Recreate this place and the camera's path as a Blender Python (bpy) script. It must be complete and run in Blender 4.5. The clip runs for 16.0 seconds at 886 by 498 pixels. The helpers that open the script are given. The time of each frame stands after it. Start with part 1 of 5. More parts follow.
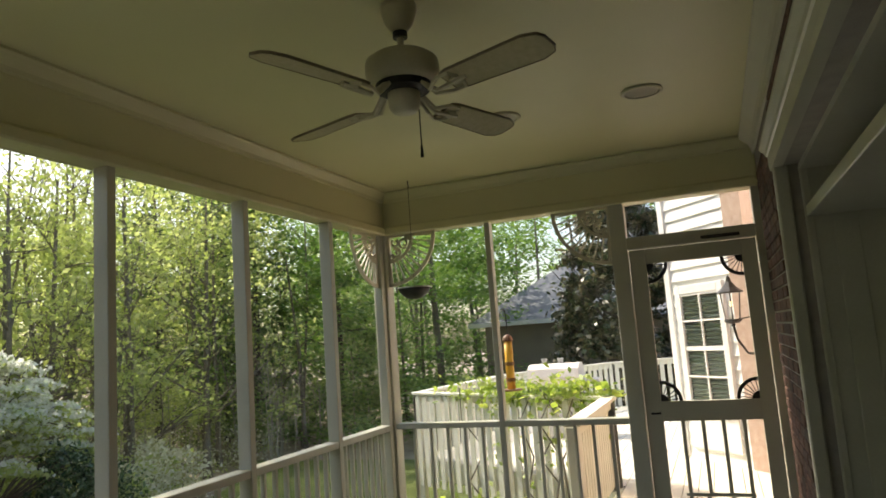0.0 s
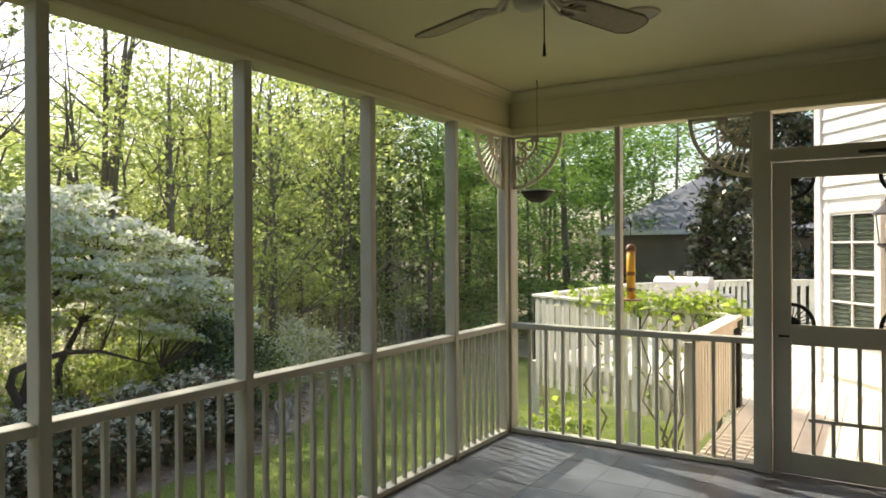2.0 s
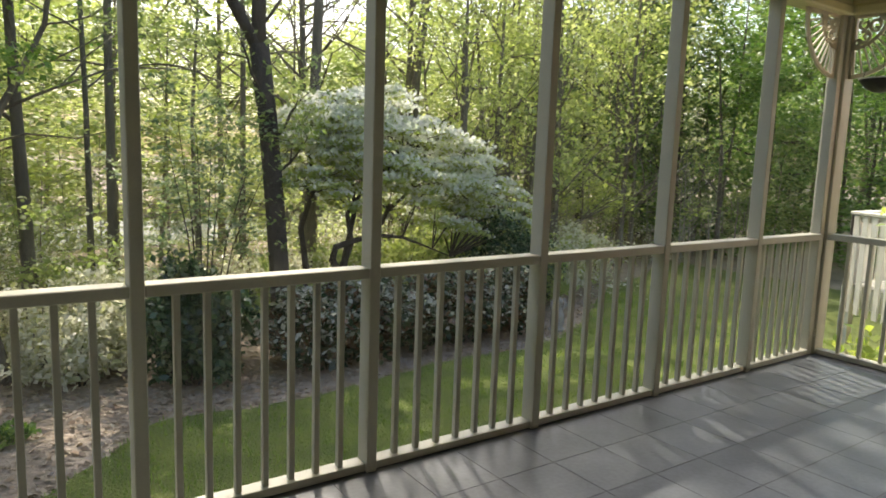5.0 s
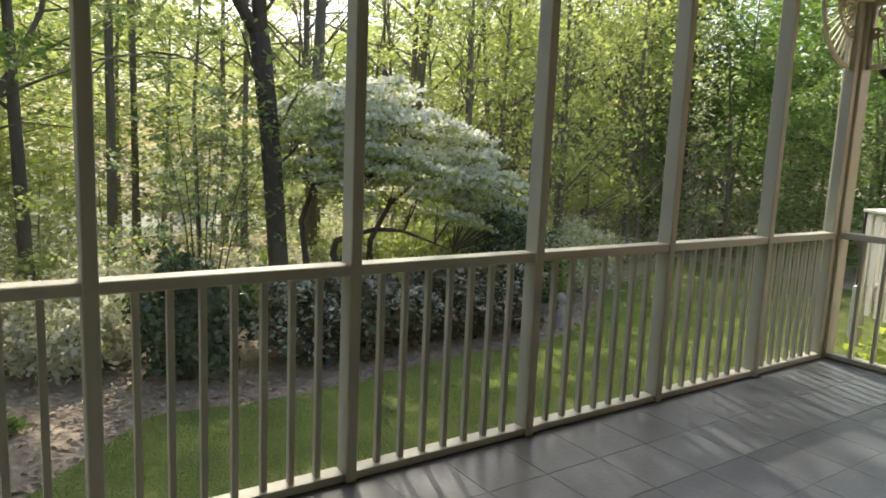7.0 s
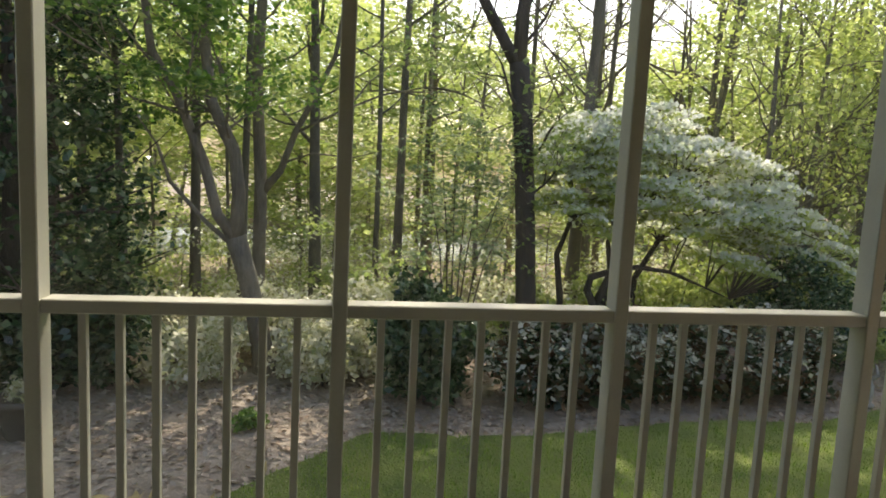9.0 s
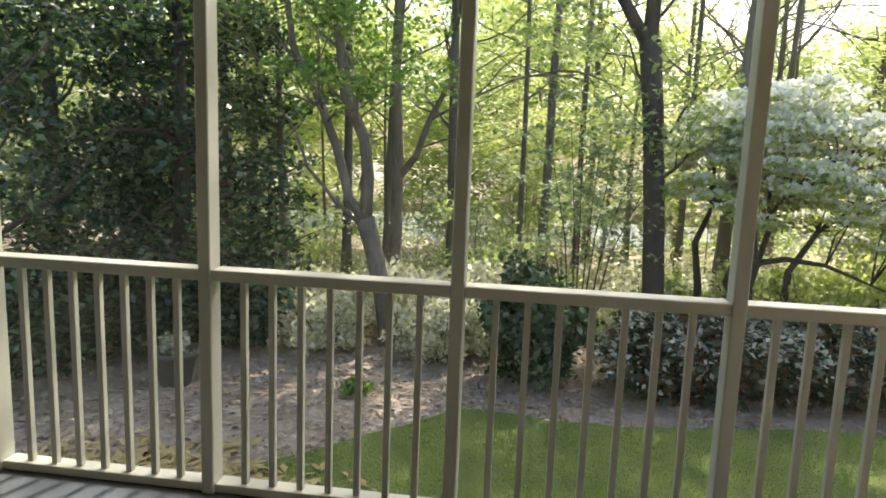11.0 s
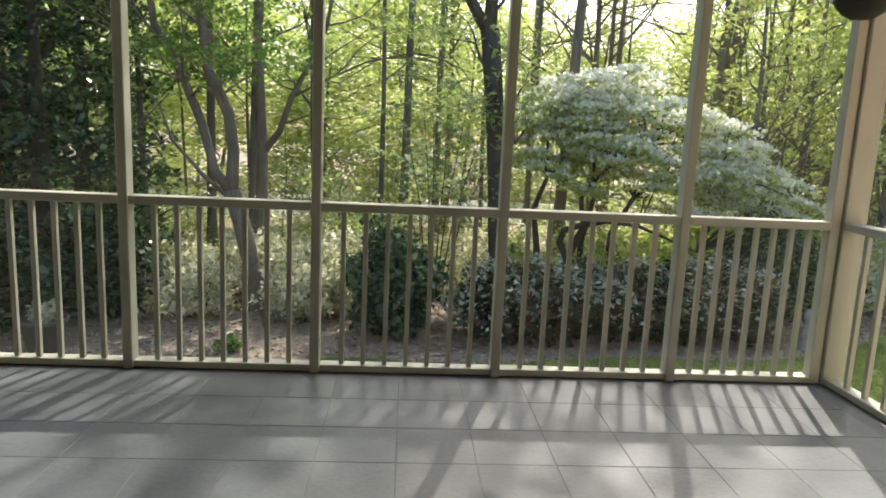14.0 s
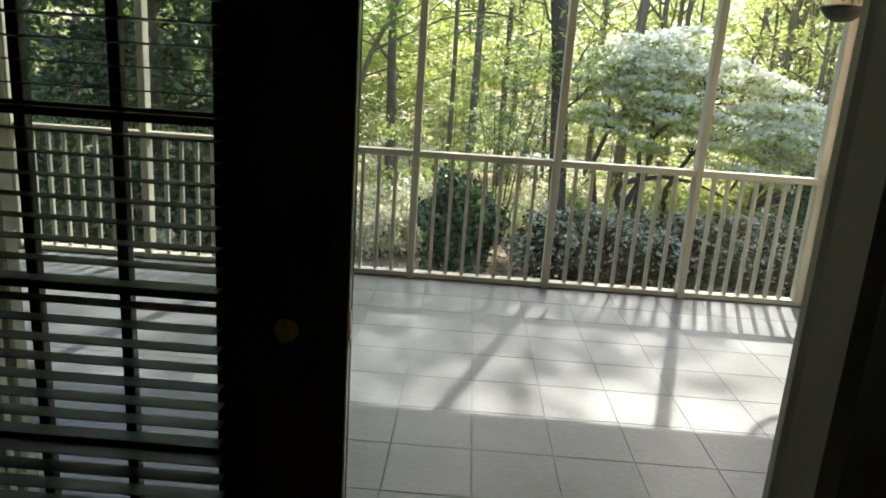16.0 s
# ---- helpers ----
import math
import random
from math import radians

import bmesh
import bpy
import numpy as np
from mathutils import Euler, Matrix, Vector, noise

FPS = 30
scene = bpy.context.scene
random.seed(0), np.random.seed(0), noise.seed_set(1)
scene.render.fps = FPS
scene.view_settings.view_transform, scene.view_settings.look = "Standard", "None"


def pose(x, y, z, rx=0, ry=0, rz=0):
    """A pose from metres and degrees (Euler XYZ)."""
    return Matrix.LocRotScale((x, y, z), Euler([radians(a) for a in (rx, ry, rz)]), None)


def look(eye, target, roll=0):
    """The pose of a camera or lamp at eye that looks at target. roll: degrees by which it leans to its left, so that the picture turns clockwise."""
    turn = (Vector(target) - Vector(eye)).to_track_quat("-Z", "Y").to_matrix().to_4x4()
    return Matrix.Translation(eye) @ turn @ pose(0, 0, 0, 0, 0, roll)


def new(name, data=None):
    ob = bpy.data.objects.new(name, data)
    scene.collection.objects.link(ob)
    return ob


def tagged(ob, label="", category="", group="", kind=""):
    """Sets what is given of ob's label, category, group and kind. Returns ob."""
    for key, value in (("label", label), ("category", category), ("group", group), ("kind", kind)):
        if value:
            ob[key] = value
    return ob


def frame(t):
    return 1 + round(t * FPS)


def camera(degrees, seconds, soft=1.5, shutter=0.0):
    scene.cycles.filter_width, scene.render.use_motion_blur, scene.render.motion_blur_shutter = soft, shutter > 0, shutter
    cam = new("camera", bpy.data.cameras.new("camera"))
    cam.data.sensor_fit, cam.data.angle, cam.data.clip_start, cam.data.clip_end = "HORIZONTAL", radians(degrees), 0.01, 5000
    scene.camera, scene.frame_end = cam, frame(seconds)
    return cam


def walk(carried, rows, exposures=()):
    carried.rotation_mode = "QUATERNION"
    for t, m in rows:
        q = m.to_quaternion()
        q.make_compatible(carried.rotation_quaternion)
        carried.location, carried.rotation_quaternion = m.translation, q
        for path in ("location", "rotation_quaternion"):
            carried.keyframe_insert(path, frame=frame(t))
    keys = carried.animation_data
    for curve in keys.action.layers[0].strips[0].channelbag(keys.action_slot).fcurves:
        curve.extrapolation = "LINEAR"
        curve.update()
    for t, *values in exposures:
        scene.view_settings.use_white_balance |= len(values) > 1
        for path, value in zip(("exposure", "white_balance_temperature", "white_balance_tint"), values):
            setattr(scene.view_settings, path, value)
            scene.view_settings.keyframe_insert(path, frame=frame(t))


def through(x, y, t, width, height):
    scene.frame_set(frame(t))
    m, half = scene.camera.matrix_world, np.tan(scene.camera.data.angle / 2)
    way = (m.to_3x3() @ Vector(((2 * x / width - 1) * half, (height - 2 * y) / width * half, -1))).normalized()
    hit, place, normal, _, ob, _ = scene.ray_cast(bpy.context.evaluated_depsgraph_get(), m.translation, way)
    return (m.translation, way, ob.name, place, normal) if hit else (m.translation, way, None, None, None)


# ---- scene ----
cam = camera(65.7, 16.0, soft=1.7)

PATH = [
    (0, (-5.195, -2.544, 1.574), (-3.346, -1.826, 1.838), -4.1),
    (0.5, (-5.186, -2.544, 1.59), (-3.356, -1.783, 1.858), -2.8),
    (1, (-5.173, -2.569, 1.6), (-3.365, -1.741, 1.813), -2.3),
    (1.5, (-5.166, -2.588, 1.593), (-3.42, -1.616, 1.683), -1.6),
    (2, (-5.175, -2.607, 1.574), (-3.486, -1.535, 1.566), -0.3),
    (2.5, (-5.18, -2.587, 1.552), (-3.583, -1.389, 1.43), 1.8),
    (3, (-5.198, -2.504, 1.493), (-3.7, -1.192, 1.311), 2.1),
    (3.5, (-5.221, -2.48, 1.429), (-3.87, -1.029, 1.165), 1.7),
    (4, (-5.227, -2.507, 1.416), (-4.032, -0.932, 1.107), 2.4),
    (4.2, (-5.241, -2.579, 1.435), (-4.123, -0.952, 1.118), 2.8),
    (6.3, (-5.246, -2.442, 1.4), (-4.057, -0.85, 1.172), 1.3),
    (6.4, (-5.249, -2.439, 1.405), (-4.057, -0.849, 1.173), 1.7),
    (6.5, (-5.225, -2.429, 1.405), (-4.039, -0.835, 1.168), 2.7),
    (7, (-5.058, -2.408, 1.405), (-3.94, -0.775, 1.11), 2.5),
    (7.5, (-4.823, -2.375, 1.395), (-3.872, -0.645, 1.077), 0.9),
    (8, (-4.538, -2.263, 1.398), (-3.886, -0.382, 1.2), 0.7),
    (8.5, (-4.212, -2.188, 1.418), (-3.778, -0.239, 1.304), 0.4),
    (9, (-3.819, -2.245, 1.401), (-3.528, -0.282, 1.159), 2.9),
    (9.2, (-3.652, -2.212, 1.371), (-3.576, -0.227, 1.133), 0.5),
    (11.3, (-2.533, -2.446, 1.482), (-2.82, -0.497, 1.139), 1.6),
    (11.5, (-2.584, -2.443, 1.514), (-2.889, -0.5, 1.151), 1.4),
    (12, (-2.438, -2.579, 1.469), (-2.62, -0.62, 1.11), 8.9),
    (12.5, (-2.33, -2.816, 1.441), (-2.208, -0.846, 1.118), 10.1),
    (13, (-2.418, -2.986, 1.398), (-2.502, -0.993, 1.257), 6.8),
    (13.5, (-2.388, -3.268, 1.336), (-2.271, -1.282, 1.131), 2.9),
    (14, (-2.385, -3.569, 1.32), (-2.267, -1.602, 0.981), 2.6),
    (14.5, (-2.421, -3.842, 1.428), (-2.279, -1.869, 1.134), 3.1),
    (14.6, (-2.432, -3.891, 1.409), (-2.292, -1.923, 1.103), 2.0),
    (15, (-2.449, -4.147, 1.396), (-2.188, -2.253, 0.807), 0.8),
    (15.2, (-2.444, -4.267, 1.375), (-2.308, -2.335, 0.895), 1.1),
    (15.5, (-2.427, -4.447, 1.349), (-2.422, -2.497, 0.904), 3.6),
    (16, (-2.49, -4.786, 1.444), (-2.538, -2.847, 0.955), 3.9),
]
walk(cam, [(t, look(eye, target, roll)) for t, eye, target, roll in PATH], [(0, 0.72, 6900, 10), (2.5, 0.84, 6850, 11), (6.3, 0.74, 6850, 11), (8, 0.62, 6850, 11), (9, 0.68, 6900, 11), (11.3, 1.22, 6550, 11), (12.2, 1.22, 6600, 11), (13.5, 0.94, 6650, 9), (14.5, 1.10, 6600, 9), (15.5, 1.48, 6500, 8), (16, 1.54, 6500, 8)])

SKY, SUN_POWER = 0.20, 4.2
FAN_TURN = 70.0

# ---- world, sun, exposure ----
SUN = Vector((0.31, 0.95, 1.11)).normalized()
world = bpy.data.worlds.new("sky")
scene.world = world
world.use_nodes = True
_n = world.node_tree.nodes
sky = _n.new("ShaderNodeTexSky")
sky.sky_type = 'NISHITA'
sky.sun_disc = False
sky.sun_elevation = math.asin(SUN.z)
sky.sun_rotation = math.atan2(SUN.x, SUN.y)
sky.dust_density = 3.0
_n["Background"].inputs[1].default_value = SKY
world.node_tree.links.new(sky.outputs[0], _n["Background"].inputs[0])
sun = new("sun", bpy.data.lights.new("sun", 'SUN'))
sun.data.energy = SUN_POWER
sun.data.angle = radians(0.6)
sun.data.color = (1.0, 0.93, 0.82)
sun.matrix_world = look(SUN * 60, (0, 0, 0))


# ---- helpers ----
def thing(name, loc=(0, 0, 0), label="", category="", group="", kind=""):
    ob = new(name)
    ob.location = loc
    ob.empty_display_size = 0.1
    return tagged(ob, label, category, group, kind)


def origin(ob):
    p = Vector((0, 0, 0))
    while ob:
        p += ob.location
        ob = ob.parent
    return p


def part(name, bm, mat, parent=None, label="", smooth=False):
    """Links a bmesh given in world coordinates as one mesh under parent."""
    me = bpy.data.meshes.new(name)
    if parent:
        bmesh.ops.translate(bm, verts=bm.verts, vec=-origin(parent))
    bm.normal_update()
    bm.to_mesh(me)
    bm.free()
    if smooth:
        me.polygons.foreach_set("use_smooth", [True] * len(me.polygons))
    me.materials.append(mat)
    ob = new(name, me)
    if parent:
        ob.parent = parent
    if label:
        ob["label"] = label
    return ob


def box(bm, x0, x1, y0, y1, z0, z1, bevel=0.0):
    v = bmesh.ops.create_cube(bm, size=1.0, matrix=Matrix.Translation(((x0 + x1) / 2, (y0 + y1) / 2, (z0 + z1) / 2)) @ Matrix.Diagonal((abs(x1 - x0), abs(y1 - y0), abs(z1 - z0), 1)))["verts"]
    if bevel:
        edges = list({e for q in v for e in q.link_edges})
        bmesh.ops.bevel(bm, geom=edges, offset=bevel, segments=1, affect='EDGES')
    return bm


def beam(bm, a, b, w, h, bevel=0.0, up=(0, 0, 1)):
    """A straight bar of width w and height h from a to b."""
    a, b = Vector(a), Vector(b)
    d = (b - a)
    x = d.normalized()
    up = Vector(up)
    if abs(x.dot(up)) > 0.99:
        up = Vector((0, 1, 0))
    y = up.cross(x).normalized()
    z = x.cross(y)
    m = Matrix((x, y, z)).transposed().to_4x4()
    m.translation = (a + b) / 2
    v = bmesh.ops.create_cube(bm, size=1.0, matrix=m @ Matrix.Diagonal((d.length, w, h, 1)))["verts"]
    if bevel:
        edges = list({e for q in v for e in q.link_edges})
        bmesh.ops.bevel(bm, geom=edges, offset=bevel, segments=1, affect='EDGES')
    return bm


def B():
    return bmesh.new()


def tube(bm, pts, radii, sides=8, cap=True):
    """A tube along a polyline with a radius at each point."""
    pts = [Vector(p) for p in pts]
    rings = []
    last = None
    for i, p in enumerate(pts):
        d = (pts[min(i + 1, len(pts) - 1)] - pts[max(i - 1, 0)])
        d = d.normalized() if d.length > 1e-9 else Vector((0, 0, 1))
        u = last if last is not None else d.orthogonal()
        u = (u - d * u.dot(d))
        u = u.normalized() if u.length > 1e-6 else d.orthogonal().normalized()
        last = u
        w = d.cross(u)
        r = radii[i] if hasattr(radii, "__len__") else radii
        rings.append([bm.verts.new(p + (u * math.cos(k * math.tau / sides) + w * math.sin(k * math.tau / sides)) * r) for k in range(sides)])
    for a, b in zip(rings, rings[1:]):
        for k in range(sides):
            bm.faces.new((a[k], a[(k + 1) % sides], b[(k + 1) % sides], b[k]))
    if cap:
        bm.faces.new(rings[0][::-1])
        bm.faces.new(rings[-1])
    return bm


def lathe(bm, profile, centre=(0, 0, 0), seg=24, closed_top=False):
    """A turned shape: profile of (radius, z)."""
    c = Vector(centre)
    rings = []
    for r, z in profile:
        if r < 1e-5:
            rings.append([bm.verts.new(c + Vector((0, 0, z)))])
        else:
            rings.append([bm.verts.new(c + Vector((r * math.cos(k * math.tau / seg), r * math.sin(k * math.tau / seg), z))) for k in range(seg)])
    for a, b in zip(rings, rings[1:]):
        for k in range(seg):
            q = [a[k % len(a)], a[(k + 1) % len(a)], b[(k + 1) % len(b)], b[k % len(b)]]
            q2 = []
            for x in q:
                if x not in q2:
                    q2.append(x)
            if len(q2) >= 3:
                bm.faces.new(q2)
    return bm


def prism(bm, outline, axis, a, b):
    """Extrudes a 2D outline along an axis from a to b. axis 'x': outline is (y, z); 'y': (x, z); 'z': (x, y)."""
    def at(p, s):
        return {'x': (s, p[0], p[1]), 'y': (p[0], s, p[1]), 'z': (p[0], p[1], s)}[axis]
    va = [bm.verts.new(at(p, a)) for p in outline]
    vb = [bm.verts.new(at(p, b)) for p in outline]
    n = len(outline)
    for i in range(n):
        bm.faces.new((va[i], va[(i + 1) % n], vb[(i + 1) % n], vb[i]))
    bm.faces.new(va[::-1])
    bm.faces.new(vb)
    bmesh.ops.recalc_face_normals(bm, faces=bm.faces[:])
    return bm


# ---- materials ----
def mat_base(name):
    m = bpy.data.materials.new(name)
    m.use_nodes = True
    t = m.node_tree
    return m, t, t.nodes["Principled BSDF"]


def ramp(t, stops):
    r = t.nodes.new("ShaderNodeValToRGB")
    while len(r.color_ramp.elements) < len(stops):
        r.color_ramp.elements.new(0.5)
    for e, (p, c) in zip(r.color_ramp.elements, stops):
        e.position, e.color = p, (*c, 1)
    return r


def surface(name, dark, light, rough=0.6, scale=6.0, fine=60.0, bump=0.15, metal=0.0, per_piece=0.0, stretch=(1, 1, 1), spec=0.5, dist=0.01):
    """A mottled surface: two scales of noise between two colours, with fine relief."""
    m, t, p = mat_base(name)
    co = t.nodes.new("ShaderNodeTexCoord")
    mp = t.nodes.new("ShaderNodeMapping")
    mp.inputs["Scale"].default_value = stretch
    geo = t.nodes.new("ShaderNodeNewGeometry")
    t.links.new(geo.outputs["Position"], mp.inputs["Vector"])
    n1 = t.nodes.new("ShaderNodeTexNoise")
    n1.inputs["Scale"].default_value, n1.inputs["Detail"].default_value = scale, 5
    n2 = t.nodes.new("ShaderNodeTexNoise")
    n2.inputs["Scale"].default_value, n2.inputs["Detail"].default_value = fine, 4
    for n in (n1, n2):
        t.links.new(mp.outputs[0], n.inputs["Vector"])
    mix = t.nodes.new("ShaderNodeMath")
    mix.operation = 'MULTIPLY_ADD'
    mix.inputs[1].default_value = 0.35
    t.links.new(n2.outputs[0], mix.inputs[0])
    half = t.nodes.new("ShaderNodeMath")
    half.operation = 'MULTIPLY'
    half.inputs[1].default_value = 0.65
    t.links.new(n1.outputs[0], half.inputs[0])
    t.links.new(half.outputs[0], mix.inputs[2])
    last = mix.outputs[0]
    if per_piece:
        info = t.nodes.new("ShaderNodeObjectInfo")
        a = t.nodes.new("ShaderNodeMath")
        a.operation = 'MULTIPLY_ADD'
        a.inputs[1].default_value = per_piece
        t.links.new(info.outputs["Random"], a.inputs[0])
        t.links.new(last, a.inputs[2])
        s = t.nodes.new("ShaderNodeMath")
        s.operation = 'SUBTRACT'
        s.inputs[1].default_value = per_piece / 2
        t.links.new(a.outputs[0], s.inputs[0])
        last = s.outputs[0]
    r = ramp(t, [(0.3, dark), (0.7, light)])
    t.links.new(last, r.inputs[0])
    t.links.new(r.outputs[0], p.inputs["Base Color"])
    p.inputs["Roughness"].default_value = rough
    p.inputs["Metallic"].default_value = metal
    p.inputs["Specular IOR Level"].default_value = spec
    if bump:
        b = t.nodes.new("ShaderNodeBump")
        b.inputs["Strength"].default_value = bump
        b.inputs["Distance"].default_value = dist
        t.links.new(n2.outputs[0], b.inputs["Height"])
        t.links.new(b.outputs[0], p.inputs["Normal"])
    return m


def leaf_material(name, colours, gloss=0.35, through=0.45, tint=(1.6, 1.6, 0.95)):
    """Leaves: colour by leaf, light passing through the blade."""
    m, t, p = mat_base(name)
    geo = t.nodes.new("ShaderNodeNewGeometry")
    r = ramp(t, [(i / max(1, len(colours) - 1), c) for i, c in enumerate(colours)])
    t.links.new(geo.outputs["Random Per Island"], r.inputs[0])
    t.links.new(r.outputs[0], p.inputs["Base Color"])
    p.inputs["Roughness"].default_value = gloss
    p.inputs["Specular IOR Level"].default_value = 0.6
    tr = t.nodes.new("ShaderNodeBsdfTranslucent")
    g = t.nodes.new("ShaderNodeMix")
    g.data_type = 'RGBA'
    g.blend_type = 'MULTIPLY'
    g.inputs[0].default_value = 1.0
    g.inputs[7].default_value = (*tint, 1)
    t.links.new(r.outputs[0], g.inputs[6])
    t.links.new(g.outputs[2], tr.inputs["Color"])
    mx = t.nodes.new("ShaderNodeMixShader")
    mx.inputs[0].default_value = through
    out = t.nodes["Material Output"]
    t.links.new(p.outputs[0], mx.inputs[1])
    t.links.new(tr.outputs[0], mx.inputs[2])
    t.links.new(mx.outputs[0], out.inputs["Surface"])
    return m


def glass_material(name, tint=(0.95, 0.97, 0.96)):
    m, t, p = mat_base(name)
    t.nodes.remove(p)
    out = t.nodes["Material Output"]
    tr = t.nodes.new("ShaderNodeBsdfTransparent")
    tr.inputs[0].default_value = (*tint, 1)
    gl = t.nodes.new("ShaderNodeBsdfGlossy")
    gl.inputs["Roughness"].default_value = 0.02
    fr = t.nodes.new("ShaderNodeLayerWeight")
    pw = t.nodes.new("ShaderNodeMath")
    pw.operation = 'POWER'
    pw.inputs[1].default_value = 4.0
    t.links.new(fr.outputs["Facing"], pw.inputs[0])
    ad = t.nodes.new("ShaderNodeMath")
    ad.operation = 'MULTIPLY_ADD'
    ad.inputs[1].default_value = 0.85
    ad.inputs[2].default_value = 0.04
    t.links.new(pw.outputs[0], ad.inputs[0])
    mx = t.nodes.new("ShaderNodeMixShader")
    t.links.new(ad.outputs[0], mx.inputs[0])
    t.links.new(tr.outputs[0], mx.inputs[1])
    t.links.new(gl.outputs[0], mx.inputs[2])
    t.links.new(mx.outputs[0], out.inputs["Surface"])
    return m


def screen_material(name):
    """Insect screen: fine dark threads, mostly open."""
    m, t, p = mat_base(name)
    p.inputs["Base Color"].default_value = (0.42, 0.43, 0.38, 1)
    p.inputs["Roughness"].default_value = 0.6
    tr = t.nodes.new("ShaderNodeBsdfTransparent")
    mx = t.nodes.new("ShaderNodeMixShader")
    mx.inputs[0].default_value = 0.11
    out = t.nodes["Material Output"]
    t.links.new(tr.outputs[0], mx.inputs[1])
    t.links.new(p.outputs[0], mx.inputs[2])
    t.links.new(mx.outputs[0], out.inputs["Surface"])
    return m


def glow_material(name, colour, strength):
    m, t, p = mat_base(name)
    p.inputs["Emission Color"].default_value = (*colour, 1)
    p.inputs["Emission Strength"].default_value = strength
    return m


# porch cream, its colour lowered for the shade on posts and rails
PAINT = surface("shaded_cream_paint", (0.44, 0.435, 0.345), (0.53, 0.525, 0.43), 0.36, 3.0, 90, 0.06)
CEIL = surface("ceiling_paint", (0.56, 0.54, 0.31), (0.62, 0.60, 0.36), 0.45, 1.2, 120, 0.04)
# deck creams, kept bright in colour as sunlit paint
DECK = surface("sunlit_weathered_deck_paint", (0.63, 0.58, 0.46), (0.80, 0.76, 0.64), 0.7, 5.0, 80, 0.2, per_piece=0.2)
DECKSIDE = surface("sunlit_deck_rail_paint", (0.69, 0.67, 0.54), (0.83, 0.81, 0.69), 0.65, 6.0, 70, 0.2, per_piece=0.1)
TILE = surface("slate_grey_tile", (0.092, 0.103, 0.113), (0.160, 0.175, 0.188), 0.33, 3.5, 45, 0.10, per_piece=0.10)
GROUT = surface("grout", (0.125, 0.132, 0.135), (0.185, 0.192, 0.192), 0.7, 10, 120, 0.2)
# red brick with the porch wall's shade darkened into its colour
BRICK = surface("shaded_red_brick", (0.055, 0.03, 0.022), (0.17, 0.09, 0.062), 0.85, 9, 90, 0.4, per_piece=0.35)
MORTAR = surface("mortar", (0.32, 0.29, 0.25), (0.45, 0.42, 0.37), 0.95, 12, 150, 0.4)
WHITE = surface("white_paint", (0.74, 0.74, 0.70), (0.84, 0.83, 0.80), 0.5, 3, 80, 0.05)
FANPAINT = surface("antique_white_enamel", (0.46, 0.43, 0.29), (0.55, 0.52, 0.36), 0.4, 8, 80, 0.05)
# cream lightened to carry the light that falls on the fretwork
FRETPAINT = surface("lit_cream_fretwork_paint", (0.60, 0.56, 0.43), (0.70, 0.66, 0.52), 0.5, 8, 90, 0.1)
BLADEEDGE = surface("brown_blade_edge", (0.16, 0.13, 0.07), (0.24, 0.20, 0.12), 0.5, 8, 80, 0.05)
CANE = surface("woven_cane", (0.41, 0.37, 0.21), (0.53, 0.48, 0.30), 0.7, 40, 260, 0.4)
BLACK = surface("black_iron", (0.015, 0.015, 0.015), (0.035, 0.033, 0.03), 0.45, 20, 120, 0.1, metal=0.3)
DARKWOOD = surface("near_black_wood", (0.012, 0.009, 0.007), (0.03, 0.022, 0.016), 0.4, 6, 60, 0.1, stretch=(1, 1, 0.1))
BRASS = surface("brass", (0.45, 0.30, 0.10), (0.65, 0.46, 0.18), 0.3, 20, 90, 0.05, metal=1.0)
# unseen room floor and walls, lightened as reflectors for the doorway
ROOMFLOOR = surface("oak_floor", (0.22, 0.15, 0.09), (0.33, 0.23, 0.14), 0.4, 3, 40, 0.1, stretch=(0.2, 1, 1))
ROOM = surface("bounce_room_wall", (0.60, 0.59, 0.50), (0.68, 0.67, 0.58), 0.8, 2, 60, 0.05)
GLASS = glass_material("window_glass")
SCREEN = screen_material("insect_screen")
BARK = surface("bark", (0.10, 0.085, 0.065), (0.26, 0.225, 0.175), 0.95, 5, 30, 0.9, stretch=(1, 1, 0.25), dist=0.03)
BARKGREY = surface("pale_grey_bark", (0.09, 0.08, 0.062), (0.21, 0.19, 0.155), 0.95, 4, 30, 0.8, stretch=(1, 1, 0.3), dist=0.03)
BARKDARK = surface("dark_brown_bark", (0.035, 0.028, 0.022), (0.12, 0.098, 0.076), 0.95, 6, 30, 1.0, stretch=(1, 1, 0.3), dist=0.035)
BARKBROWN = surface("brown_grey_bark", (0.11, 0.092, 0.07), (0.29, 0.25, 0.19), 0.95, 4, 26, 1.0, stretch=(1, 1, 0.35), dist=0.04)
BARKPALE = surface("pale_twig_bark", (0.24, 0.21, 0.17), (0.42, 0.38, 0.31), 0.95, 5, 30, 0.5, stretch=(1, 1, 0.3))
SHINGLE = surface("grey_roof_shingle", (0.15, 0.16, 0.18), (0.23, 0.24, 0.26), 0.9, 3, 25, 0.3)
STUCCO = surface("tan_wall", (0.16, 0.135, 0.10), (0.22, 0.19, 0.14), 0.9, 2, 40, 0.1)
STEEL = surface("weathered_steel", (0.42, 0.41, 0.40), (0.62, 0.60, 0.58), 0.4, 6, 60, 0.1, metal=0.6)
YELLOW = surface("yellow_plastic", (0.75, 0.40, 0.03), (0.88, 0.52, 0.06), 0.35, 10, 80, 0.03)
STONE = surface("garden_stone", (0.20, 0.19, 0.17), (0.42, 0.40, 0.37), 0.9, 12, 80, 0.3)
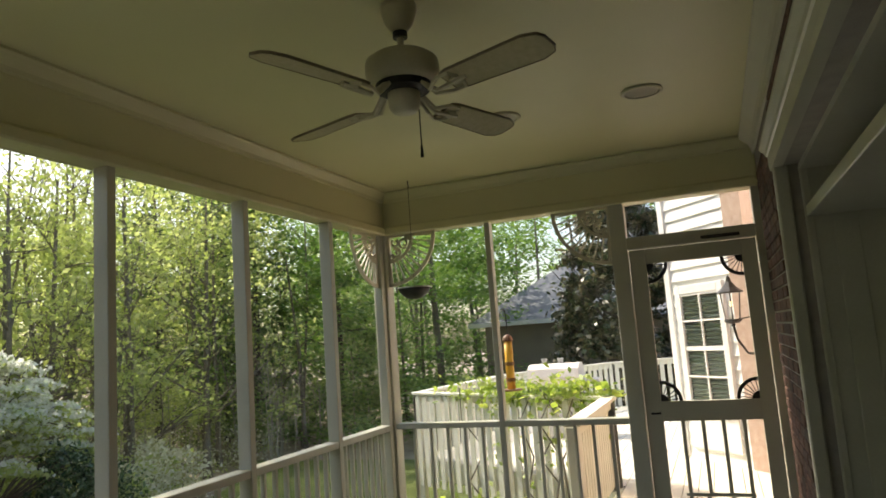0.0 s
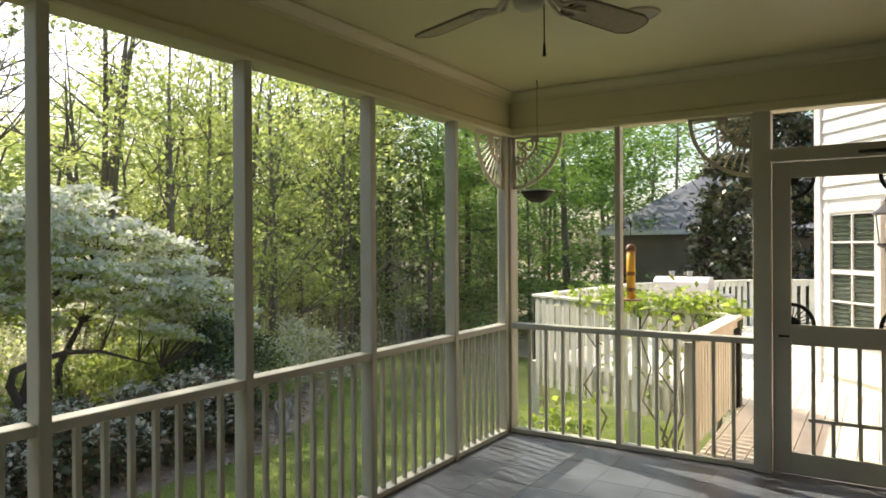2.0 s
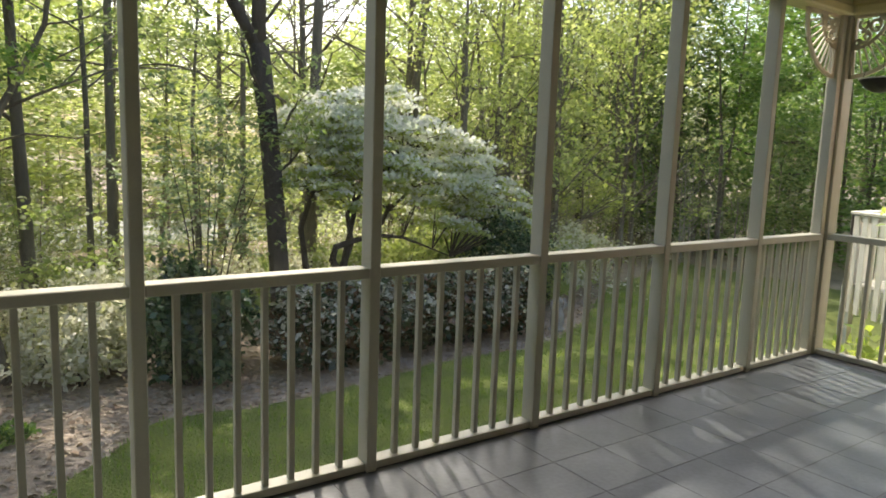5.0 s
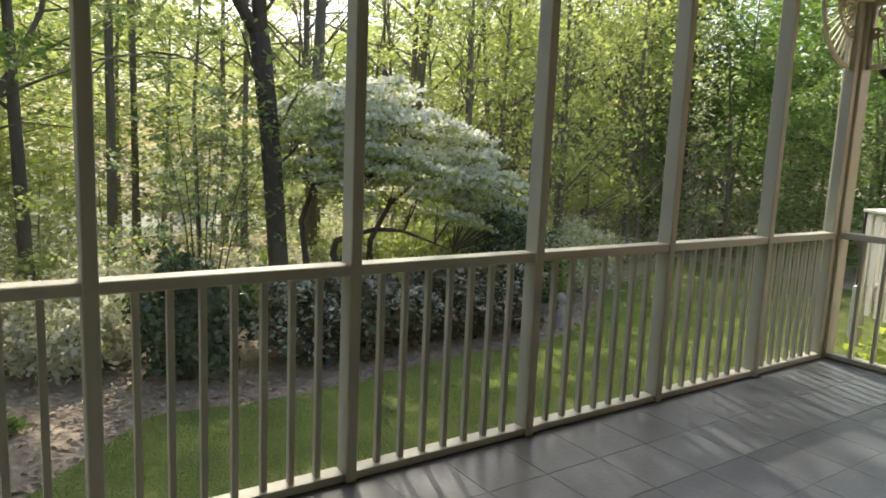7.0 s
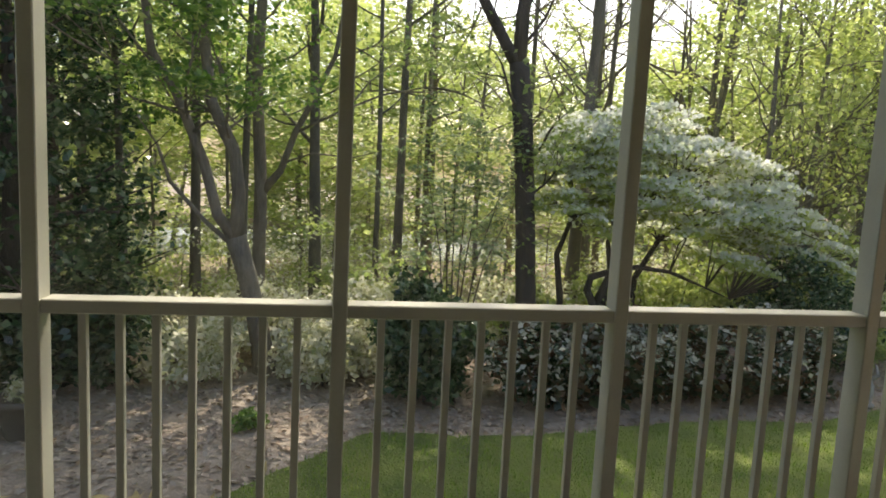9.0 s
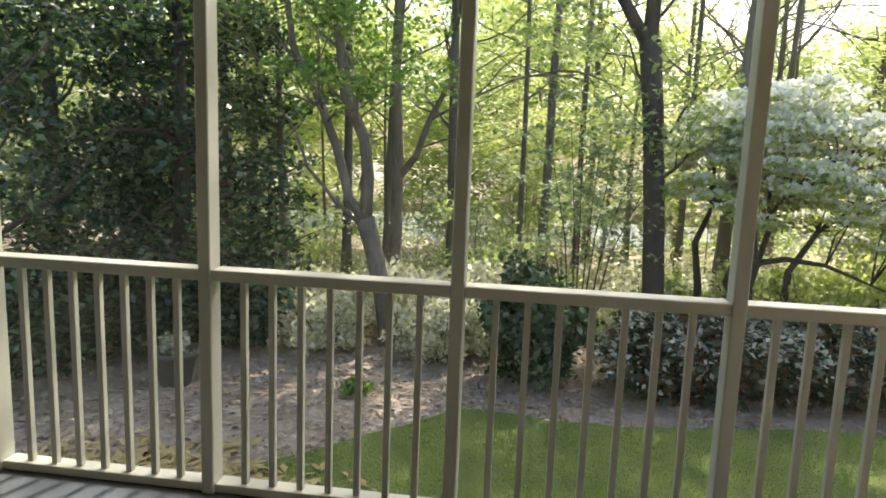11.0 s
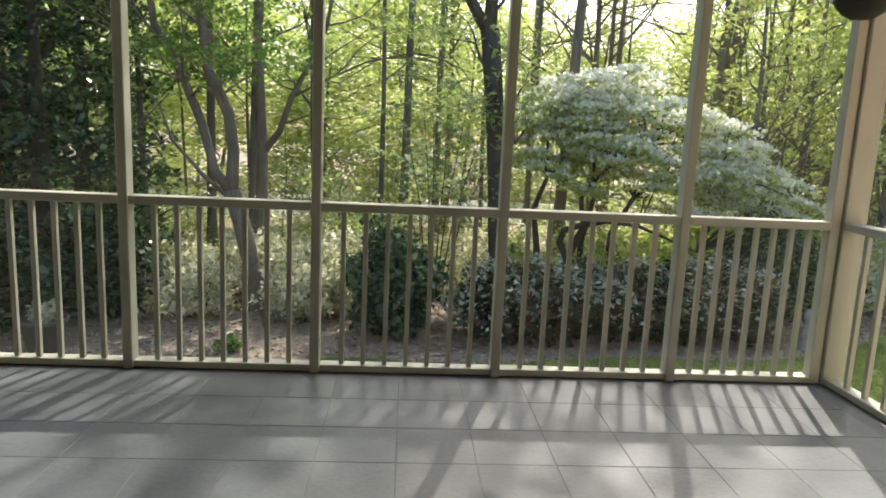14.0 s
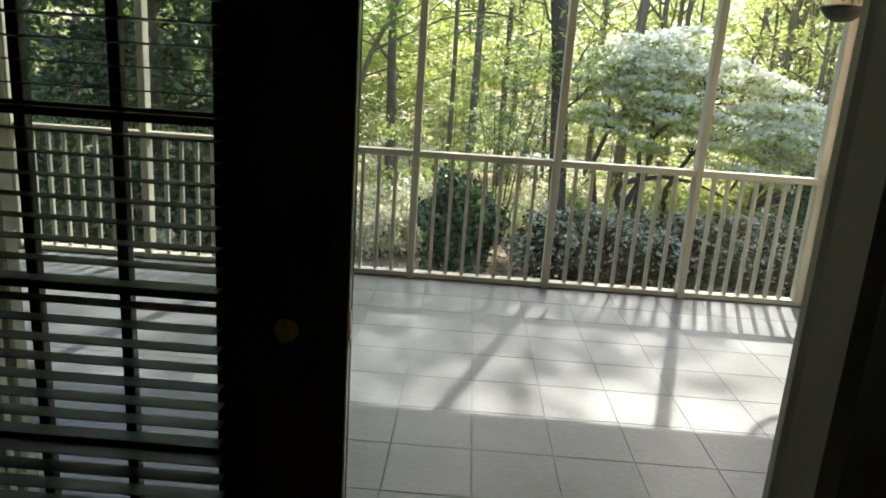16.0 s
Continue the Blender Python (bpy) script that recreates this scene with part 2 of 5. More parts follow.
L_SPRING = leaf_material("spring_leaves", [(0.18, 0.25, 0.08), (0.28, 0.36, 0.135), (0.40, 0.45, 0.22), (0.25, 0.33, 0.15)], 0.5, 0.58, (1.45, 1.45, 1.0))
L_YELLOW = leaf_material("yellow_green_leaves", [(0.27, 0.34, 0.10), (0.38, 0.44, 0.165), (0.36, 0.42, 0.19), (0.50, 0.53, 0.27)], 0.5, 0.62, (1.45, 1.45, 1.0))
L_GREEN = leaf_material("green_leaves", [(0.07, 0.15, 0.04), (0.13, 0.23, 0.055), (0.21, 0.32, 0.09)], 0.45, 0.5)
L_HEDGE = leaf_material("glossy_shrub_leaves", [(0.03, 0.055, 0.03), (0.05, 0.08, 0.04), (0.09, 0.12, 0.06), (0.13, 0.085, 0.05), (0.20, 0.12, 0.07)], 0.20, 0.4, (1.3, 1.3, 1.0))
# the pale last stop imitates glints on scattered leaves
L_DEEP = leaf_material("deep_evergreen_leaves", [(0.018, 0.042, 0.022), (0.03, 0.065, 0.032), (0.05, 0.10, 0.045), (0.10, 0.16, 0.08), (0.22, 0.27, 0.18)], 0.2, 0.3)
# brownish greens; the lightest stop paints glints on some leaves
L_MAGNOLIA = leaf_material("magnolia_leaves", [(0.035, 0.055, 0.03), (0.06, 0.085, 0.04), (0.12, 0.12, 0.07), (0.22, 0.20, 0.13)], 0.2, 0.25, (1.2, 1.1, 0.9))
L_PINE = leaf_material("dark_wood_leaves", [(0.06, 0.10, 0.04), (0.10, 0.16, 0.06), (0.16, 0.23, 0.085), (0.20, 0.26, 0.10)], 0.45, 0.5)
# pale leaf tones that paint sky glints onto the hedge
L_GLINT = leaf_material("painted_leaf_glints", [(0.24, 0.27, 0.20), (0.45, 0.47, 0.39), (0.74, 0.74, 0.68)], 0.22, 0.45, (1.1, 1.1, 1.0))
L_PALE = leaf_material("pale_shrub_leaves", [(0.34, 0.37, 0.16), (0.56, 0.56, 0.40), (0.78, 0.77, 0.67), (0.82, 0.81, 0.74)], 0.35, 0.55, (1.15, 1.15, 1.0))
PETAL = leaf_material("white_dogwood_petals", [(0.80, 0.82, 0.71), (0.86, 0.86, 0.81), (0.85, 0.86, 0.78), (0.72, 0.78, 0.54)], 0.5, 0.68, (1.02, 1.02, 1.02))
L_SAGE = leaf_material("sage_green_leaves", [(0.14, 0.21, 0.11), (0.21, 0.29, 0.16), (0.30, 0.37, 0.22)], 0.5, 0.5, (1.3, 1.3, 1.0))
L_VINE = leaf_material("vine_leaves", [(0.14, 0.22, 0.04), (0.26, 0.34, 0.07), (0.38, 0.44, 0.12)], 0.45, 0.5)
GRASSBLADE = leaf_material("grass_blades", [(0.09, 0.19, 0.02), (0.16, 0.28, 0.03), (0.28, 0.38, 0.06)], 0.5, 0.45)
LITTER = leaf_material("dry_leaf_litter", [(0.22, 0.16, 0.11), (0.34, 0.26, 0.19), (0.46, 0.39, 0.31), (0.28, 0.19, 0.12)], 0.8, 0.1)


# ---- porch ----
CEILZ, HEAD, RAIL = 2.85, 2.49, 0.925
WALLY = -2.915
POSTX = [-0.875, -1.855, -2.84, -3.82, -4.77, -5.74, -6.71]
WEST = -7.66
GROUND = -2.1
POT = (-7.54, 6.33)


# floor slab with tiles laid on it (tiles come last)
floor = thing("floor", (0, 0, 0), "grey ceramic tile floor of a screened porch", "floor", kind="structure")
bm = B()
box(bm, WEST - 0.1, 0.12, -3.46, 0.10, -0.22, -0.0015)
part("slab", bm, GROUT, floor)

# rim below the porch and the skirt down to the lawn
bm = B()
box(bm, WEST - 0.1, 0.14, 0.102, 0.14, -0.34, -0.03)
tagged(part("trim", bm, PAINT), "cream painted rim board under the porch floor", "trim", kind="structure")

# ceiling and beams
bm = B()
box(bm, WEST - 0.1, 0.3, -3.0, 0.3, CEILZ, CEILZ + 0.12)
tagged(part("ceiling", bm, CEIL), "smooth cream painted porch ceiling", "ceiling", kind="structure")


def beam_profile(s):
    """Frieze with a lower band and a crown, as (offset into the room, z)."""
    return [(-0.13, HEAD), (0.012, HEAD), (0.020, HEAD + 0.010), (0.020, HEAD + 0.055), (0.010, HEAD + 0.068), (0.0, HEAD + 0.075),
            (0.0, CEILZ - 0.085), (0.012, CEILZ - 0.08), (0.018, CEILZ - 0.06), (0.05, CEILZ - 0.022), (0.062, CEILZ - 0.015), (0.062, CEILZ - 0.001), (-0.13, CEILZ - 0.001)]


bm = B()
prism(bm, [(-o, z) for o, z in beam_profile(1)], 'x', WEST, 0.0)
tagged(part("beam_north", bm, CEIL), "cream header beam with crown moulding over the yard screens", "beam", kind="structure")
bm = B()
prism(bm, [(-o, z) for o, z in beam_profile(1)], 'y', WALLY, 0.13)
tagged(part("beam_east", bm, CEIL), "cream header beam with crown moulding over the deck screens", "beam", kind="structure")
bm = B()
prism(bm, [(WALLY + o + 0.004, z) for o, z in [(0.0, 2.70), (0.012, 2.702), (0.018, 2.72), (0.02, 2.74), (0.03, 2.765), (0.07, 2.805), (0.085, 2.82), (0.085, 2.849), (0.0, 2.849)]], 'x', WEST, -0.07)
tagged(part("crown_trim", bm, PAINT), "cream crown moulding along the house wall", "trim", kind="structure")

# north screen wall: posts
wall_north = thing("wall_north", (0, 0, 0), "open screened wall of cream painted posts", "screen wall", kind="structure")
for x in POSTX:
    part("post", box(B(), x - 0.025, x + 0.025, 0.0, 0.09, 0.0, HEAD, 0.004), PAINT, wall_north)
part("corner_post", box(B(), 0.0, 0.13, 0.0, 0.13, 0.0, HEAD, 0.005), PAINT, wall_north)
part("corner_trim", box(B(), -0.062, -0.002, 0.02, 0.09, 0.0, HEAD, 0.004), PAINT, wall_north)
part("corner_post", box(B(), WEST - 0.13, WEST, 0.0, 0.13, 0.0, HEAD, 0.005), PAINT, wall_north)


def railing(a, b, axis, plane, count, label, group):
    """Rail bay between a and b along an axis; plane is the inner face."""
    t = thing("railing", ((a + b) / 2, plane, 0) if axis == 'x' else (plane, (a + b) / 2, 0), label, "railing", group)

    def bar(name, lo, hi, d0, d1, z0, z1, bev):
        bm = B()
        if axis == 'x':
            box(bm, lo, hi, plane + d0, plane + d1, z0, z1, bev)
        else:
            box(bm, plane + d0, plane + d1, lo, hi, z0, z1, bev)
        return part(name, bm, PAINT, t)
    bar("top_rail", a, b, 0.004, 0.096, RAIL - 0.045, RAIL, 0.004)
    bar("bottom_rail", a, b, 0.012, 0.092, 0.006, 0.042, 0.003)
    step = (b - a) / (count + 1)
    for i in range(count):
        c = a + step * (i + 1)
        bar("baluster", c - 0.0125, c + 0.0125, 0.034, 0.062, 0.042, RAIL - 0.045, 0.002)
    return t


edges = [-0.062] + [x for p in POSTX for x in (p + 0.025, p - 0.025)] + [WEST]
for i in range(0, len(edges), 2):
    railing(edges[i + 1] + 0.001, edges[i] - 0.001, 'x', 0.0, 7, "cream painted wooden railing with square balusters between porch posts", "railings along the yard side")


def screen(name, bm, label):
    ob = part(name, bm, SCREEN)
    return tagged(ob, label, "insect screen", "porch screens", kind="structure")


for i in range(0, len(edges), 2):
    bm = B()
    f = [bm.verts.new(p) for p in ((edges[i + 1], 0.097, 0.02), (edges[i], 0.097, 0.02), (edges[i], 0.097, HEAD), (edges[i + 1], 0.097, HEAD))]
    bm.faces.new(f)
    screen("screen_panel", bm, "grey insect screen stretched between porch posts")

# east screen wall with its door
E1, E2A, E2B, DA, DB = -0.905, -1.87, -1.985, -1.99, -2.855
wall_east = thing("wall_east", (0, 0, 0), "open screened wall of cream posts beside the deck", "screen wall", kind="structure")
part("thin_post", box(B(), 0.02, 0.10, E1 - 0.022, E1 + 0.022, 0.0, HEAD, 0.003), PAINT, wall_east)
part("door_post", box(B(), 0.0, 0.11, E2B, E2A, 0.0, HEAD, 0.004), PAINT, wall_east)
part("door_post", box(B(), 0.0, 0.11, WALLY, DB - 0.005, 0.0, HEAD, 0.004), PAINT, wall_east)
part("door_head", box(B(), 0.002, 0.108, DB - 0.004, E2B + 0.001, 2.14, 2.23, 0.004), PAINT, wall_east)
railing(E1 + 0.022, -0.001, 'y', 0.0, 5, "cream painted wooden railing beside the deck", "railings along the deck side")
railing(E2A, E1 - 0.022, 'y', 0.0, 6, "cream painted wooden railing beside the deck", "railings along the deck side")
for a, b, z0, z1 in ((E1, 0.0, 0.02, HEAD), (E2A, E1, 0.02, HEAD), (DB, E2B, 2.23, HEAD)):
    bm = B()
    bm.faces.new([bm.verts.new(p) for p in ((0.097, a, z0), (0.097, b, z0), (0.097, b, z1), (0.097, a, z1))])
    screen("screen_panel", bm, "grey insect screen stretched beside the deck")


def arc(bm, c, r, a0, a1, plane, width, depth, n=14):
    """A curved bar in a wall plane; plane maps (u, z) to a point."""
    prev = None
    for i in range(n + 1):
        a = radians(a0 + (a1 - a0) * i / n)
        ring = []
        for rr in (r - width / 2, r + width / 2):
            for d in (0, depth):
                ring.append(bm.verts.new(plane(c[0] + rr * math.cos(a), c[1] + rr * math.sin(a), d)))
        q = [ring[0], ring[1], ring[3], ring[2]]
        if prev:
            for k in range(4):
                bm.faces.new((prev[k], prev[(k + 1) % 4], q[(k + 1) % 4], q[k]))
        else:
            bm.faces.new(q[::-1])
        prev = q
    bm.faces.new(prev)
    return bm


def stick(bm, p, q, plane, width, depth):
    d = Vector((q[0] - p[0], q[1] - p[1])).normalized()
    n = Vector((-d.y, d.x)) * width / 2
    v = []
    for dd in (0, depth):
        for s in ((p[0] + n.x, p[1] + n.y), (q[0] + n.x, q[1] + n.y), (q[0] - n.x, q[1] - n.y), (p[0] - n.x, p[1] - n.y)):
            v.append(bm.verts.new(plane(s[0], s[1], dd)))
    bm.faces.new(v[0:4])
    bm.faces.new(v[4:8][::-1])
    for k in range(4):
        bm.faces.new((v[k], v[4 + k], v[4 + (k + 1) % 4], v[(k + 1) % 4]))
    return bm


def fan_bracket(loc, plane, mat, label, R, spokes, scrolls, name="corner_bracket", group="", category="bracket", w=0.028, depth=0.018):
    """A quarter fan in a corner: u runs away from the corner, z downwards as negative."""
    t = thing(name, loc, label, category, group)
    part("outer_arc", arc(B(), (0, 0), R - w / 2, -90, 0, plane, w, depth, 18), mat, t)
    part("edge_bar", stick(B(), (0.0, -0.009), (R, -0.009), plane, 0.018, depth), mat, t)
    part("edge_bar", stick(B(), (0.009, -0.018), (0.009, -R), plane, 0.018, depth), mat, t)
    r0 = R * (0.52 if scrolls else 0.16)
    part("inner_arc", arc(B(), (0, 0), r0, -90, 0, plane, w * 0.8, depth * 0.9, 12), mat, t)
    for i in range(spokes):
        a = radians(-90 + 90 * (i + 0.5) / spokes)
        part("spoke", stick(B(), (r0 * math.cos(a), r0 * math.sin(a)), ((R - w) * math.cos(a), (R - w) * math.sin(a)), plane, 0.011, depth * 0.6), mat, t)
    if scrolls:
        for (cu, cz, r, a0) in ((0.30, -0.16, 0.075, 20), (0.16, -0.30, 0.075, 200), (0.14, -0.13, 0.06, 120), (0.38, -0.07, 0.04, 300), (0.07, -0.38, 0.04, 60)):
            bm = B()
            arc(bm, (cu * r0 / 0.46, cz * r0 / 0.46), r * r0 / 0.46, a0, a0 + 290, plane, 0.019, depth * 0.7, 14)
            arc(bm, (cu * r0 / 0.46 + 0.2 * r, cz * r0 / 0.46), r * 0.45 * r0 / 0.46, a0 + 180, a0 + 420, plane, 0.016, depth * 0.7, 10)
            part("scroll", bm, mat, t)
    return t


FRET = "cream fretwork quarter-fan bracket with spokes and scrolls"
cx, cy = -0.064, -0.002
fan_bracket((cx, 0.05, HEAD), lambda u, z, d: Vector((cx - u, 0.045 + d, HEAD + z)), FRETPAINT, FRET + ", against the corner post", 0.44, 11, True, group="fretwork brackets")
fan_bracket((0.05, cy, HEAD), lambda u, z, d: Vector((0.045 + d, cy - u, HEAD + z)), FRETPAINT, FRET + ", against the corner post", 0.44, 11, True, group="fretwork brackets")
fan_bracket((0.05, E2A, HEAD), lambda u, z, d: Vector((0.045 + d, E2A + 0.002 + u, HEAD + z)), FRETPAINT, FRET + ", against the door post", 0.44, 11, True, group="fretwork brackets")

# screen door
door_1 = thing("door_1", (0.03, (DA + DB) / 2, 0.0), "closed cream wooden screen door with black corner fans", "screen door", kind="structure")
X0, X1 = 0.035, 0.070
for a, b in ((DA, DA - 0.115), (DB + 0.10, DB)):
    part("stile", box(B(), X0, X1, b, a, 0.01, 2.135, 0.003), PAINT, door_1)
ia, ib = DA - 0.115, DB + 0.10
for z0, z1 in ((2.025, 2.135), (0.89, 1.03), (0.01, 0.16)):
    part("rail", box(B(), X0, X1, ib, ia, z0, z1, 0.003), PAINT, door_1)
for i in range(4):
    y = ia + (ib - ia) * (0.20 + 0.205 * i)
    part("spindle", box(B(), X0 + 0.008, X1 - 0.008, y - 0.013, y + 0.013, 0.16 if i in (0, 3) else 0.40, 0.89, 0.002), PAINT, door_1)
part("cross_bar", box(B(), X0 + 0.006, X1 - 0.006, ib + 0.10, ia - 0.10, 0.375, 0.40, 0.002), PAINT, door_1)
for i in (1, 2):
    y = ia + (ib - ia) * (0.14 + 0.24 * i)
    part("spindle", box(B(), X0 + 0.008, X1 - 0.008, y - 0.013, y + 0.013, 0.16, 0.375, 0.002), PAINT, door_1)
for su, sz, yy, zz in ((-1, 1, ia, 2.025), (1, 1, ib, 2.025), (-1, -1, ia, 1.03), (1, -1, ib, 1.03)):
    bm = B()
    pl = (lambda u, z, d, yy=yy, zz=zz, su=su, sz=sz: Vector((0.045 + d, yy + su * u, zz + sz * z)))
    arc(bm, (0, 0), 0.135, -90, 0, pl, 0.024, 0.018, 10)
    arc(bm, (0, 0), 0.025, -90, 0, pl, 0.05, 0.018, 5)
    for i in range(6):
        a = radians(-90 + 90 * (i + 0.5) / 6)
        stick(bm, (0.04 * math.cos(a), 0.04 * math.sin(a)), (0.13 * math.cos(a), 0.13 * math.sin(a)), pl, 0.006, 0.010)
    part("corner_fan", bm, BLACK, door_1, "black cast corner fan with spokes")
bm = B()
tube(bm, [(0.02, DA - 0.05, 0.955), (-0.035, DA - 0.05, 0.955)], 0.008, 8)
lathe_pts = [(-0.035, DA - 0.05, 0.955), (-0.035, DA - 0.11, 0.957)]
tube(bm, lathe_pts, 0.007, 8)
part("handle", bm, BLACK, door_1, "black lever handle")
bm = B()
tube(bm, [(0.02, DB + 0.36, 2.175), (-0.01, DB + 0.33, 2.17), (-0.01, DB + 0.10, 2.17)], 0.013, 8)
part("door_closer", bm, BLACK, door_1, "dark door closer tube")
bm = B()
bm.faces.new([bm.verts.new(p) for p in ((0.052, ib, 0.16), (0.052, ia, 0.16), (0.052, ia, 2.025), (0.052, ib, 2.025))])
part("door_screen", bm, SCREEN, door_1)

# house wall with the french doors
LEAFY = -3.33
FA, FB = -1.32, -3.80      # door opening
wall_south = thing("wall_south", (0, 0, 0), "red brick house wall beside cream door casing", "wall", kind="structure")
bm = B()
box(bm, FA - 0.001, 0.24, -3.45, WALLY - 0.006, -0.2, CEILZ)
box(bm, WEST - 0.1, FB + 0.001, -3.45, WALLY - 0.006, -0.2, CEILZ)
box(bm, FB - 0.012, FA + 0.012, -3.45, WALLY - 0.006, 2.34, CEILZ)
part("backing", bm, MORTAR, wall_south)
bm = B()
prism(bm, [(WALLY - 0.03, 2.335), (WALLY + 0.022, 2.335), (WALLY + 0.028, 2.36), (WALLY + 0.028, 2.41), (WALLY + 0.036, 2.415), (WALLY + 0.042, 2.43), (WALLY + 0.062, 2.45), (WALLY + 0.066, 2.455), (WALLY + 0.066, 2.468), (WALLY - 0.002, 2.468)], 'x', FB - 0.08, FA + 0.07)
part("door_head_moulding", bm, PAINT, wall_south, "cream moulded head over the doors")
bm = B()
for x0, x1 in ((FA - 0.03, FA + 0.011), (FB - 0.011, FB + 0.03)):
    box(bm, x0, x1, -3.44, -3.015, 0.0, 2.335, 0.004)
for x0, x1 in ((FA - 0.044, FA - 0.0305), (FB + 0.0305, FB + 0.044)):
    box(bm, x0, x1, -3.24, -3.13, 0.012, 2.06, 0.003)
    box(bm, x0 + 0.001, x1 - 0.001, -3.05, -3.017, 0.012, 2.335, 0.003)
box(bm, FB + 0.03, FA - 0.03, -3.44, -3.015, 2.305, 2.335)
box(bm, FB + 0.03, FA - 0.03, -3.44, -3.02, 2.06, 2.115, 0.004)
for x0, x1 in ((FA - 0.032, FA + 0.035), (FB - 0.035, FB + 0.032)):
    box(bm, x0, x1, -2.965, WALLY + 0.018, 0.0, 2.334, 0.008)
part("door_jamb", bm, PAINT, wall_south)
part("side_jamb", prism(B(), [(-1.765, -3.385), (-1.765, -3.41), (-1.755, -3.425), (-1.72, -3.50), (FA - 0.031, -3.50), (FA - 0.031, -3.385)], 'z', 0.013, 2.06), PAINT, wall_south)
part("threshold", box(B(), FB + 0.03, FA - 0.03, -3.44, -3.0, -0.004, 0.012, 0.003), DARKWOOD, wall_south)
bm = B()
box(bm, FB + 0.03, FA - 0.03, -3.22, -3.214, 2.115, 2.305)
part("transom_glass", bm, GLASS, wall_south)


def french_leaf(hinge, width, label, name):
    """A leaf of glass lights, lying from 0 to width along +x in its own frame, face at y = 0."""
    t = thing(name, (0, 0, 0), label, "french door", kind="structure")
    st, t0, z1 = 0.125, 0.045, 2.055
    lock = 0.295
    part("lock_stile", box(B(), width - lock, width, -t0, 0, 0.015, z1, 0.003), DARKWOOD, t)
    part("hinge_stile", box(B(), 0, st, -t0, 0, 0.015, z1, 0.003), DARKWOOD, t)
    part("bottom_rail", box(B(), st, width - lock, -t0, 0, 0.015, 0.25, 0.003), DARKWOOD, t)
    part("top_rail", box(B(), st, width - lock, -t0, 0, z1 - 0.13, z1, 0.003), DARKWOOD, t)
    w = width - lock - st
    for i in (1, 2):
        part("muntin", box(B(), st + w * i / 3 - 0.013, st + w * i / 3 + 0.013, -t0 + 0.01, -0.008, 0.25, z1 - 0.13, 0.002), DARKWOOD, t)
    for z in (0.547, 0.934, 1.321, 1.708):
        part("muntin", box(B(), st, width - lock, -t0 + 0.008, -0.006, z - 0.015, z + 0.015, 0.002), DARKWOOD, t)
    part("pane", box(B(), st, width - lock, -0.026, -0.022, 0.25, z1 - 0.13), GLASS, t)
    bm = B()
    lathe(bm, [(0.0, 0.0), (0.028, 0.0), (0.028, 0.006), (0.02, 0.012), (0.0, 0.012)], (0, 0, 0), 14)
    bmesh.ops.rotate(bm, verts=bm.verts, matrix=Matrix.Rotation(radians(90), 3, 'X'))
    box(bm, -0.006, 0.006, -0.035, -0.01, -0.02, 0.02, 0.002)
    bmesh.ops.translate(bm, verts=bm.verts, vec=(width - 0.135, -t0, 0.87))
    part("thumb_turn", bm, BRASS, t, "small bright brass thumb turn")
    return t


left_leaf = french_leaf(0, 1.05, "closed near-black french door leaf with glass lights", "door_2")
part("edge_strip", box(B(), 1.051, 1.054, -0.043, -0.012, 0.015, 2.055), PAINT, left_leaf, "cream painted door edge")
part("weather_strip", box(B(), 1.051, 1.055, -0.0115, 0.002, 0.015, 2.055), BLACK, left_leaf, "black weather strip")
part("strike_plate", box(B(), 1.0545, 1.057, -0.036, -0.018, 0.85, 0.92, 0.0005), BRASS, left_leaf, "brass strike plate")
left_leaf.matrix_world = pose(FB + 0.022, LEAFY + 0.02, 0.0)
right_leaf = french_leaf(0, 0.96, "open near-black french door leaf swung into the room", "door_3")
right_leaf.matrix_world = pose(-1.665, -3.525, 0.0, 0, 0, -66)

# blind on the closed leaf
blind = thing("window_blind", (FB + 0.16, LEAFY - 0.05, 1.93), "open grey-green slatted blind hanging on the french door", "blind")
part("head_rail", box(B(), FB + 0.15, FB + 0.79, LEAFY - 0.075, LEAFY - 0.04, 1.92, 1.955, 0.003), WHITE, blind)
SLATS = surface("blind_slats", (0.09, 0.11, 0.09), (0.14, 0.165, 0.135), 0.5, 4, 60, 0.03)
z = 0.27
while z < 1.91:
    bm = B()
    beam(bm, (FB + 0.155, LEAFY - 0.058, z), (FB + 0.80, LEAFY - 0.058, z), 0.046, 0.003, up=(0, math.sin(radians(2)), math.cos(radians(2))))
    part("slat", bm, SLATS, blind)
    z += 0.046

# plain unseen room behind the doors, toned pale to bounce light onto them
bm = B()
box(bm, -6.6, 1.0, -7.6, -7.5, -0.2, 2.8)
box(bm, -6.7, -6.6, -7.6, -3.45, -0.2, 2.8)
box(bm, 1.0, 1.1, -7.6, -3.45, -0.2, 2.8)
box(bm, 0.24, 1.1, -3.4, -3.45, -0.2, 2.8)
tagged(part("wall_room", bm, ROOM), "plain pale unseen room wall that bounces light behind the french doors", "wall", kind="structure")
bm = B()
box(bm, -6.7, 1.1, -7.6, -2.95, 2.86, 2.95)
tagged(part("ceiling_room", bm, ROOM), "plain pale unseen room ceiling that bounces light", "ceiling", kind="structure")
bm = B()
box(bm, -6.7, 1.1, -7.6, -3.4602, -0.2, -0.004)
tagged(part("floor_room", bm, ROOMFLOOR), "unseen brown wooden room floor, lightened to bounce light", "floor", kind="structure")
bm = B()
box(bm, WEST - 0.25, WEST - 0.14, -3.28, 0.0, -0.2, CEILZ)
tagged(part("wall_west", bm, PAINT), "plain cream wall closing the porch end", "wall", kind="structure")
bm = B()
